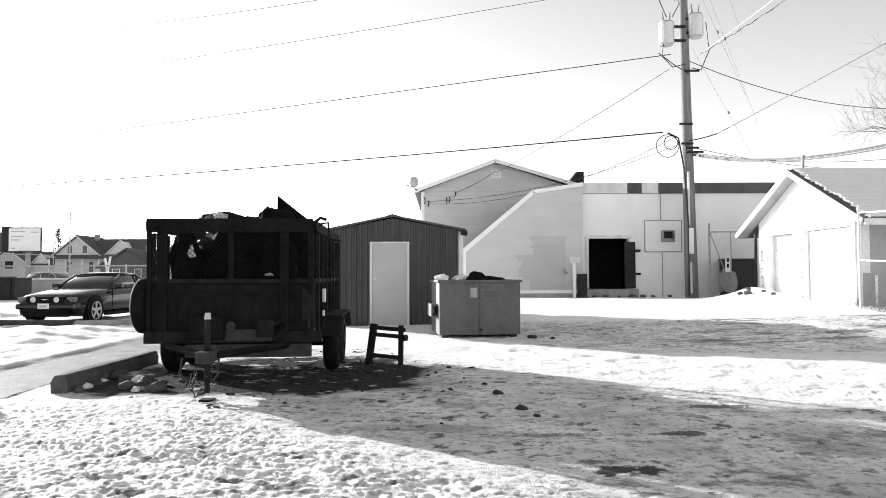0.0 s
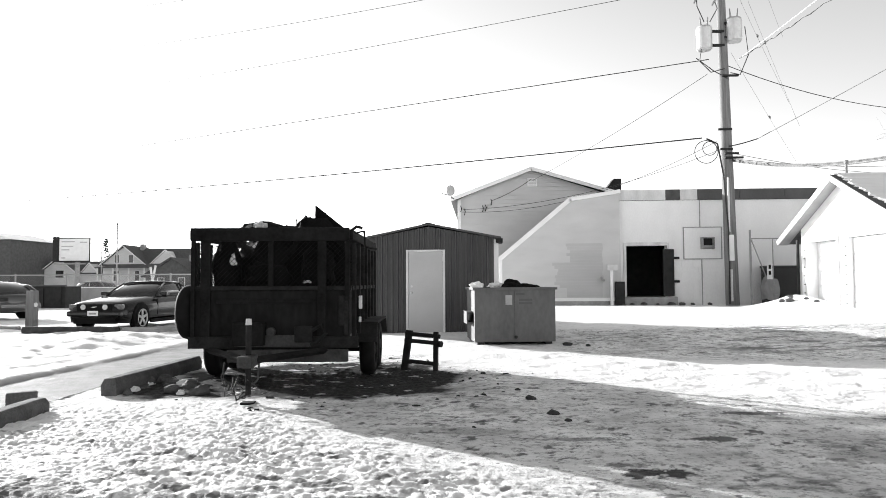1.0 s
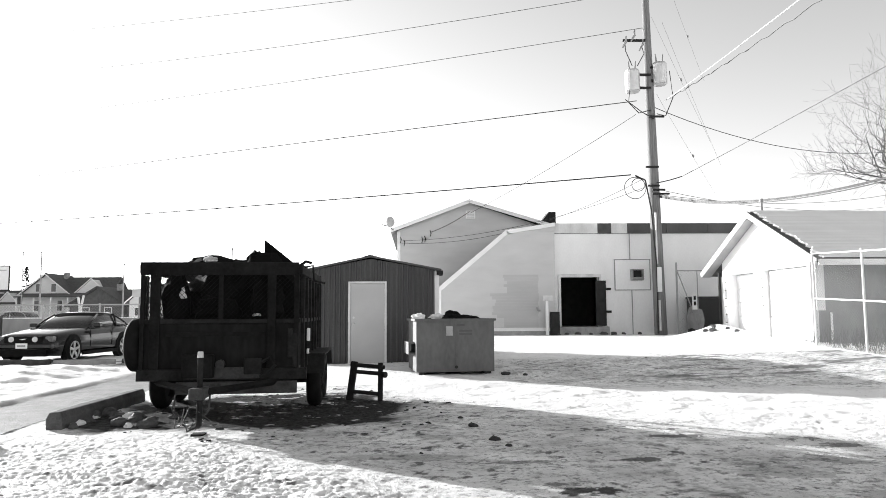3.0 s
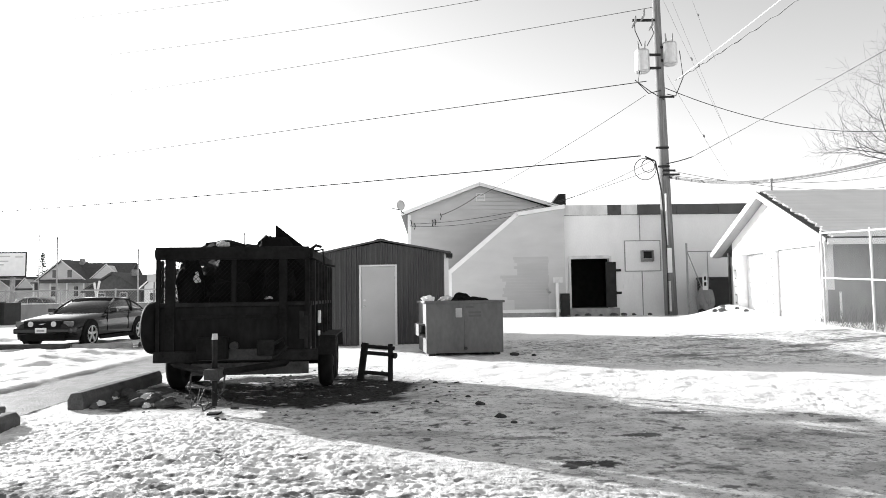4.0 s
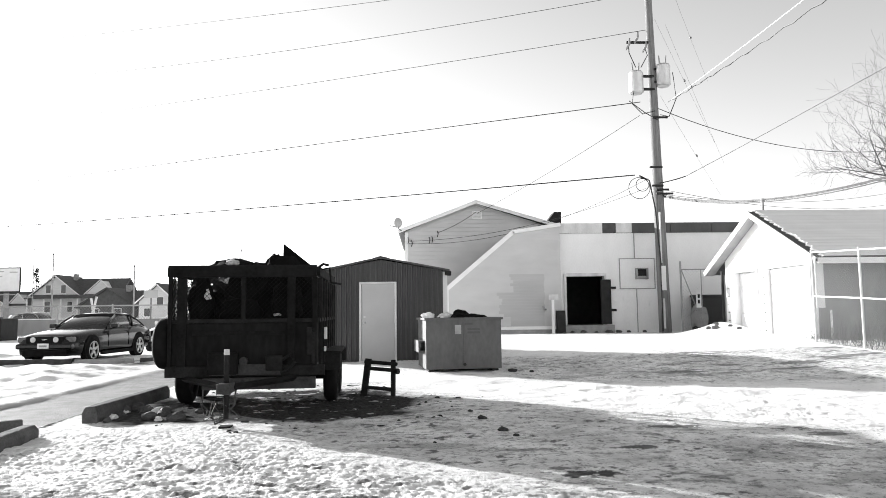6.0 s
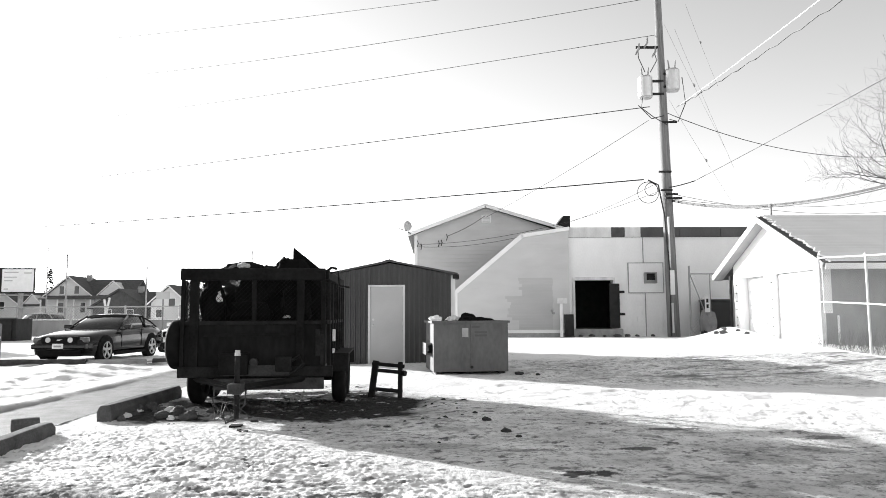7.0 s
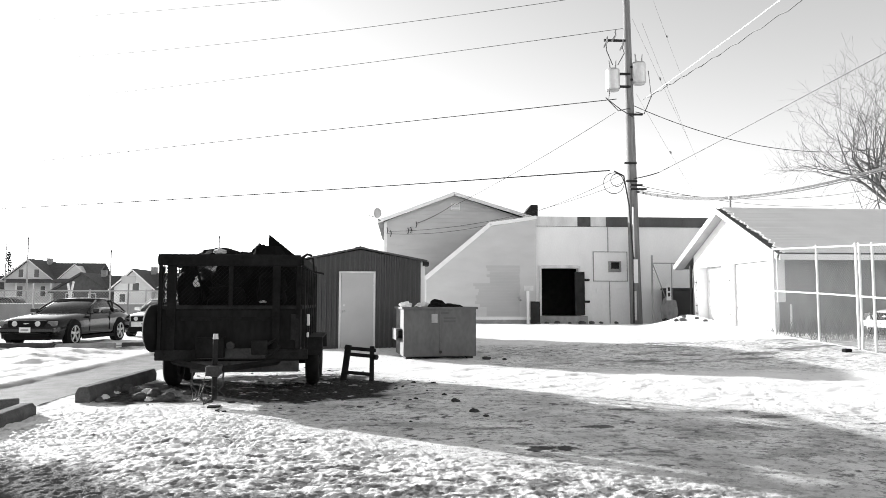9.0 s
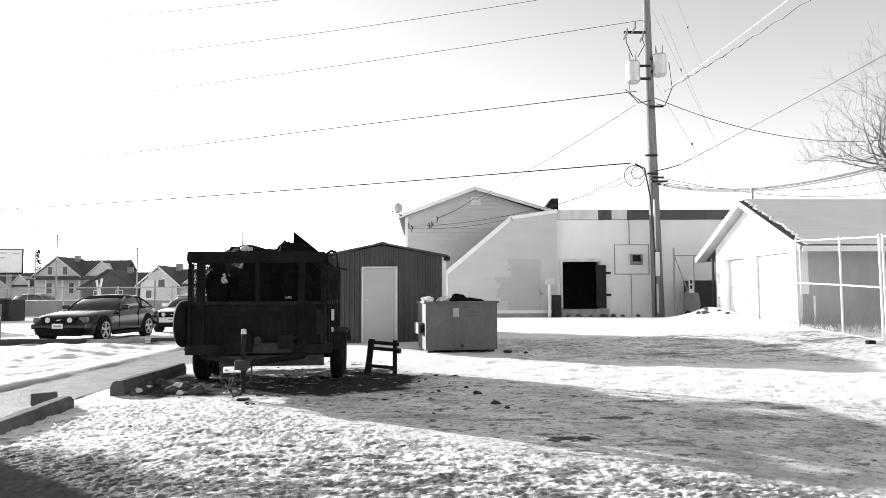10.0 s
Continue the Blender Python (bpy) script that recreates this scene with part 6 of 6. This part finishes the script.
def house(x0, x1, y, depth, eave, apex, label, windows, roof_mat, wall_mat, cross=None, porch=None, rake=None):
    """A house whose gable faces -y, with an optional ridge that runs off to the side."""
    o = thing("house", pose((x0 + x1) / 2, y, 0), label, "house", "far houses")
    rake = rake or M_WHITE
    xm = (x0 + x1) / 2
    part("wall", prism([(x0, -0.3), (x1, -0.3), (x1, eave), (xm, apex), (x0, eave)], "y", y, y + depth), wall_mat, o)
    s = (apex - eave) / (xm - x0)
    part("roof", prism([(x0 - 0.6, eave - 0.6 * s), (xm, apex), (x1 + 0.6, eave - 0.6 * s), (x1 + 0.6, eave - 0.6 * s + 0.3), (xm, apex + 0.35), (x0 - 0.6, eave - 0.6 * s + 0.3)], "y", y - 0.5, y + depth + 0.4), roof_mat, o)
    part("rake_board", bar_between((x0 - 0.6, y - 0.55, eave - 0.6 * s + 0.1), (xm, y - 0.55, apex + 0.15), 0.18, 0.06), rake, o)
    part("rake_board", bar_between((xm, y - 0.55, apex + 0.15), (x1 + 0.6, y - 0.55, eave - 0.6 * s + 0.1), 0.18, 0.06), rake, o)
    if cross:
        cx, ceave, capex = cross
        part("wing", box(x1 + 0.003, cx, y + 1.2, y + depth, -0.3, ceave), wall_mat, o)
        ym = y + 1.2 + (depth - 1.2) / 2
        part("wing_roof", prism([(y + 0.7, ceave - 0.1), (ym, capex), (y + depth + 0.4, ceave - 0.1), (y + depth + 0.4, ceave + 0.15), (ym, capex + 0.25), (y + 0.7, ceave + 0.15)], "x", xm, cx + 0.5), roof_mat, o)
        w = (cx - x1) * 0.42
        c0 = cx - w - 0.4
        g = prism([(c0 - w, ceave + 0.1), (c0 + w, ceave + 0.1), (c0, capex - 0.4)], "y", y + 0.9, ym)
        dm = part("dormer", g, wall_mat, o)
        part("rake_board", bar_between((c0 - w - 0.3, y + 0.8, ceave), (c0, y + 0.8, capex - 0.2), 0.16, 0.08), rake, dm)
        part("rake_board", bar_between((c0, y + 0.8, capex - 0.2), (c0 + w + 0.3, y + 0.8, ceave), 0.16, 0.08), rake, dm)
        part("chimney", box(xm + 0.8, xm + 1.6, ym - 0.5, ym + 0.3, capex - 0.5, capex + 1.1, 0.03), M_CONCRETE, o)
    if porch:
        pz = porch
        xe = cross[0] if cross else x1
        part("porch_roof", prism([(y - 2.2, pz - 0.35), (y - 0.02, pz + 0.25), (y - 0.02, pz + 0.4), (y - 2.2, pz - 0.15)], "x", x0 - 0.4, xe + 0.4), roof_mat, o)
        n = 6
        for k in range(n):
            px = x0 + (xe - x0) * k / (n - 1)
            part("porch_post", box(px - 0.1, px + 0.1, y - 2.0, y - 1.8, -0.3, pz - 0.3), M_WHITE, o)
    for wx, wz, ww, wh in windows:
        window(o, wx, y, wz, ww, wh)
    return o


house(-70.6, -62.6, 127, 9, 5.2, 8.4, "white two-storey gabled house with a dark roof and porch", [(-67.9, 5.3, 1.0, 1.6), (-65.2, 5.3, 1.0, 1.6), (-68.0, 1.9, 1.2, 2.0), (-64.0, 1.9, 1.0, 2.0)], M_ROOF, M_FARWHITE, cross=(-55.8, 4.9, 8.0), porch=4.7)
house(-55.0, -46.5, 112, 10, 2.8, 5.4, "low dark house with a snow-flecked roof", [(-52.5, 1.0, 1.2, 1.4), (-49.0, 1.0, 1.2, 1.4)], M_ROOF, M_BRICKDARK, cross=(-43.5, 2.8, 5.2), rake=M_ROOF)
house(-40.9, -35.7, 100, 9, 3.2, 5.5, "pale gabled bungalow with a dark roof", [(-37.9, 2.6, 1.1, 1.3), (-39.7, 1.0, 1.0, 1.3)], M_ROOF, M_FARWHITE, cross=(-30.0, 2.9, 5.2))
house(-86.0, -78.5, 132, 9, 3.6, 6.4, "small pale house beside the two-storey house", [(-82.0, 2.6, 1.8, 1.6)], M_ROOF, M_FARWHITE, cross=(-74.5, 3.4, 5.8))
house(-30.5, -23.0, 96, 9, 3.2, 5.6, "dark-roofed far bungalow by the street", [(-28.0, 1.4, 1.2, 1.4)], M_ROOF, M_BRICKDARK)


def apartment():
    y = 122.0
    o = thing("apartment_block", pose(-92, y, 0), "dark brick three-storey apartment block with balconies", "building")
    part("wall", box(-112, -78.6, y, y + 14, -0.3, 9.6), M_BRICKDARK, o)
    part("roof", prism([(-113, 9.6), (-77.8, 9.6), (-84, 11.2), (-107, 11.2)], "y", y - 0.8, y + 14.8), M_ROOFSNOW, o, "snow-covered hipped roof")
    for z in (0.9, 3.9, 6.9):
        for x in (-110, -105.5, -101, -96.5, -92, -87.6, -82.0):
            window(o, x, y, z, 1.3, 1.5)
        for x in (-99, -84.6):
            b = part("balcony", box(x - 1.6, x + 1.6, y - 1.4, y - 0.003, z - 0.7, z - 0.5), M_CONCRETE, o)
            for k in range(12):
                part("baluster", box(x - 1.55 + k * 0.28, x - 1.5 + k * 0.28, y - 1.4, y - 1.35, z - 0.5, z + 0.4), M_DARK, b)
            part("handrail", box(x - 1.6, x + 1.6, y - 1.42, y - 1.34, z + 0.4, z + 0.48), M_DARK, b)
    for x in (-100.6, -97.4, -86.2, -83.0):
        part("balcony_post", box(x - 0.08, x + 0.08, y - 1.5, y - 1.42, -0.3, 9.6), M_CONCRETE, o)
    o.matrix_basis = Matrix.Translation((-6.5, 0, 0)) @ o.matrix_basis
    return o


apartment()


def billboard():
    y = 100.0
    o = thing("billboard", pose(-62.2, y, 0), "white roadside billboard on a single post", "billboard")
    part("panel", box(-64.55, -59.95, y - 0.15, y + 0.1, 4.85, 8.15, 0.03), M_WHITE, o)
    fr = box(-64.7, -59.8, y - 0.2, y - 0.05, 8.15, 8.3)
    box(-64.7, -59.8, y - 0.2, y - 0.05, 4.7, 4.85, bm=fr)
    box(-64.7, -64.55, y - 0.2, y - 0.05, 4.85, 8.15, bm=fr)
    box(-59.95, -59.8, y - 0.2, y - 0.05, 4.85, 8.15, bm=fr)
    part("frame", fr, M_DARK, o)
    part("side_box", box(-65.6, -64.72, y - 0.1, y + 3.5, 4.7, 8.4, 0.03), M_DARK, o)
    part("catwalk", box(-64.6, -60.4, y - 1.2, y - 0.21, 4.3, 4.45), M_CONCRETE, o)
    part("post", rod((-62.1, y + 0.5, -0.3), (-62.1, y + 0.5, 4.7), 0.35, n=12), M_CONCRETE, o)
    for u0, u1, z in ((-64.2, -62.2, 7.6), (-61.4, -60.3, 7.5), (-64.2, -62.4, 6.9), (-64.2, -63.0, 6.4), (-64.2, -63.6, 5.2)):
        part("text_bar", box(u0, u1, y - 0.17, y - 0.152, z, z + 0.16), M_SHED_DOOR, o)
    o.matrix_basis = Matrix.Translation((2.2, 0, 0)) @ o.matrix_basis
    return o


billboard()

lw = thing("low_wall", pose(-30, 47, 0), "long low grey wall beyond the fence", "wall")
part("wall", box(-70, -6, 46.8, 47.2, -0.2, 1.05, 0.02), M_BOARD, lw)
part("coping", box(-70.1, -5.9, 46.7, 47.3, 1.05, 1.12, 0.02), M_ROOFSNOW, lw)
fence_pts = [(-44.0 + 3.2 * k, 40.2 - 0.05 * k) for k in range(15)]
M_FARFENCE = paint("grey_far_fence", 0.3, 0.4, 0.6, scale=4, fine=40, bump=0.0)
chain_fence(fence_pts, 1.9, 0.16, "long chain-link fence along the far edge of the lot", M_FARFENCE, mid=False, wire=0.005, pr=0.05, base=0.0)
co = thing("low_container", pose(-27.3, 37.5, 0), "low dark steel container on the lot", "container")
part("body", box(-31.5, -23.0, 36.8, 38.4, -0.05, 1.2, 0.04), M_DARK, co)
for k in range(9):
    part("rib", box(-31.3 + k * 1.0, -31.2 + k * 1.0, 36.74, 36.8, 0.1, 1.15, 0.01), M_DARK, co)
part("lid_rail", box(-31.55, -22.95, 36.76, 36.9, 1.2, 1.27, 0.01), M_SHED, co)


def street_lamp(x, y, h, label, arm=True):
    o = thing("street_lamp", pose(x, y, 0), label, "street lamp", "street lamps")
    part("pole", rod((x, y, -0.2), (x, y, h), 0.09, 0.05, n=8), M_CONCRETE, o)
    if arm:
        part("head", rod((x, y, h), (x, y, h + 0.2), 0.07, 0.03, n=8), M_DARK, o)
    return o


street_lamp(-25.4, 60, 5.5, "tall thin street lamp at the lot's edge")
street_lamp(-16.2, 60, 6.8, "tall thin street lamp at the lot's edge")
street_lamp(-32.4, 60, 6.6, "tall thin street lamp at the lot's edge")
street_lamp(-56.5, 101, 11.5, "slim utility mast before the houses", arm=False)


def stake_sign(x, y, h, label):
    o = thing("road_sign", pose(x, y, 0), label, "sign")
    part("post", rod((x, y, -0.1), (x, y, h), 0.05, n=8), M_WOOD, o)
    part("plate", box(x - 0.45, x + 0.45, y - 0.06, y - 0.05, h - 0.5, h, 0.01), M_SHED_DOOR, o)
    return o


stake_sign(-17.8, 44, 2.9, "pale sign board on a post by the fence")
vo = thing("forked_post", pose(-20.3, 41.5, 0), "pale forked wooden post by the fence", "post")
part("stem", rod((-20.3, 41.5, -0.1), (-20.3, 41.5, 1.6), 0.1, n=8), M_FARWHITE, vo)
part("prong", rod((-20.3, 41.5, 1.5), (-20.45, 41.5, 2.35), 0.07, n=8), M_FARWHITE, vo)
part("prong", rod((-20.3, 41.5, 1.5), (-20.12, 41.5, 2.45), 0.07, n=8), M_FARWHITE, vo)


def evergreen(x, y, h, seed, label):
    rng = random.Random(seed)
    o = thing("evergreen_tree", pose(x, y, 0), label, "tree")
    part("trunk", rod((x, y, -0.2), (x, y, h), 0.16, 0.03, n=8), M_BARK, o)
    vs, fs = [], []
    for i in range(900):
        f = rng.random() ** 0.8
        z = h * (0.25 + 0.75 * f)
        r = (1 - f) * h * 0.16 * rng.uniform(0.3, 1.1) + 0.1
        a = rng.uniform(0, 6.283)
        c = Vector((r * math.cos(a), r * math.sin(a), z))
        s = rng.uniform(0.15, 0.4)
        b = len(vs)
        for k in range(3):
            vs.append(c + Vector((rng.uniform(-s, s), rng.uniform(-s, s), rng.uniform(-s * 0.6, s * 0.4))))
        fs.append((b, b + 1, b + 2))
    me = bpy.data.meshes.new("needles")
    me.from_pydata([tuple(v) for v in vs], [], fs)
    me.materials.append(M_NEEDLE)
    ob = new("needles", me)
    ob.parent = o
    tagged(ob, kind="stuff")
    return o


M_NEEDLE = paint("dark_needles", 0.03, 0.06, 0.8, bump=0.0)
evergreen(-75.0, 136, 10.5, 3, "thin dark evergreen behind the white house")


# ---- small things by the back wall ----
so = thing("sign_post", pose(4.55, 24.3, 0.45), "white post with a blank plate by the lean-to", "post")
part("post", box(4.5, 4.6, 24.26, 24.34, 0.35, 1.75, 0.005), M_WHITE, so)
part("plate", box(4.4, 4.75, 24.22, 24.255, 1.7, 1.9, 0.004), M_WHITE_WORN, so)
dk = thing("wall_meter", pose(4.8, 24.5, 0.45), "dark utility box at the foot of the wall", "utility box")
part("body", box(4.7, 5.02, 24.3, 24.56, 0.4, 1.3, 0.02), M_DARK, dk)
pp = thing("bent_pipe", pose(4.35, 24.5, 0.45), "short bent pipe on the wall", "pipe")
part("pipe", tube([(4.32, 24.56, 1.35), (4.25, 24.4, 1.35), (4.2, 24.4, 1.48)], 0.04, n=8), M_CONCRETE, pp)
dish = thing("satellite_dish", pose(-1.15, 27.7, 4.75), "small grey satellite dish on the gable corner", "satellite dish")
dbm = bmesh.new()
bmesh.ops.create_uvsphere(dbm, u_segments=16, v_segments=10, radius=0.19)
bmesh.ops.scale(dbm, verts=dbm.verts, vec=(1, 0.25, 1.15))
dbm.transform(Matrix.Translation((-1.3, 27.5, 5.05)) @ Matrix.Rotation(radians(25), 4, "Z"))
part("reflector", dbm, M_SHED_DOOR, dish, smooth=True)
part("arm", tube([(-1.15, 27.75, 4.72), (-1.28, 27.55, 4.8), (-1.3, 27.5, 5.05)], 0.02), M_DARK, dish)
part("feed_arm", tube([(-1.35, 27.45, 4.85), (-1.65, 27.2, 4.9)], 0.015), M_DARK, dish)

for o in (so, dk, pp, dish):
    set_back(o, ROW)


def brush(x0, x1, y0, y1, n, seed, label, h=0.6):
    rng = random.Random(seed)
    vs, fs = [], []
    for i in range(n):
        x, y = rng.uniform(x0, x1), rng.uniform(y0, y1)
        z = lie(x, y)
        t = Vector((x + rng.uniform(-0.25, 0.25), y + rng.uniform(-0.25, 0.25), z + h * rng.uniform(0.3, 1)))
        b = len(vs)
        vs += [Vector((x - 0.006, y, z - 0.03)), Vector((x + 0.006, y, z - 0.03)), t]
        fs.append((b, b + 1, b + 2))
    me = bpy.data.meshes.new("dry_grass")
    me.from_pydata([tuple(v) for v in vs], [], fs)
    me.materials.append(M_STRAW)
    return tagged(new("dry_grass", me), label, "grass", kind="stuff")


M_STRAW = paint("dry_straw", 0.12, 0.3, 0.9, bump=0.0)
brush(9.7, 12.0, 13.6, 16.6, 700, 2, "dry winter grass behind the chain-link fence")


# ---- unseen building, added to cast the shadow on the near corner of the yard ----
def shadow_building():
    o = thing("unseen_shadow_building", pose(-12, 5, 0), "unseen plain building added to shadow the yard corner", "building")
    part("wall", box(-16, -9.3, 0.5, 8.2, -0.3, 4.2, 0.02), M_BOARD, o)
    part("roof", box(-16.2, -9.1, 0.3, 8.3, 4.2, 4.4, 0.02), M_ROOF, o)


shadow_building()
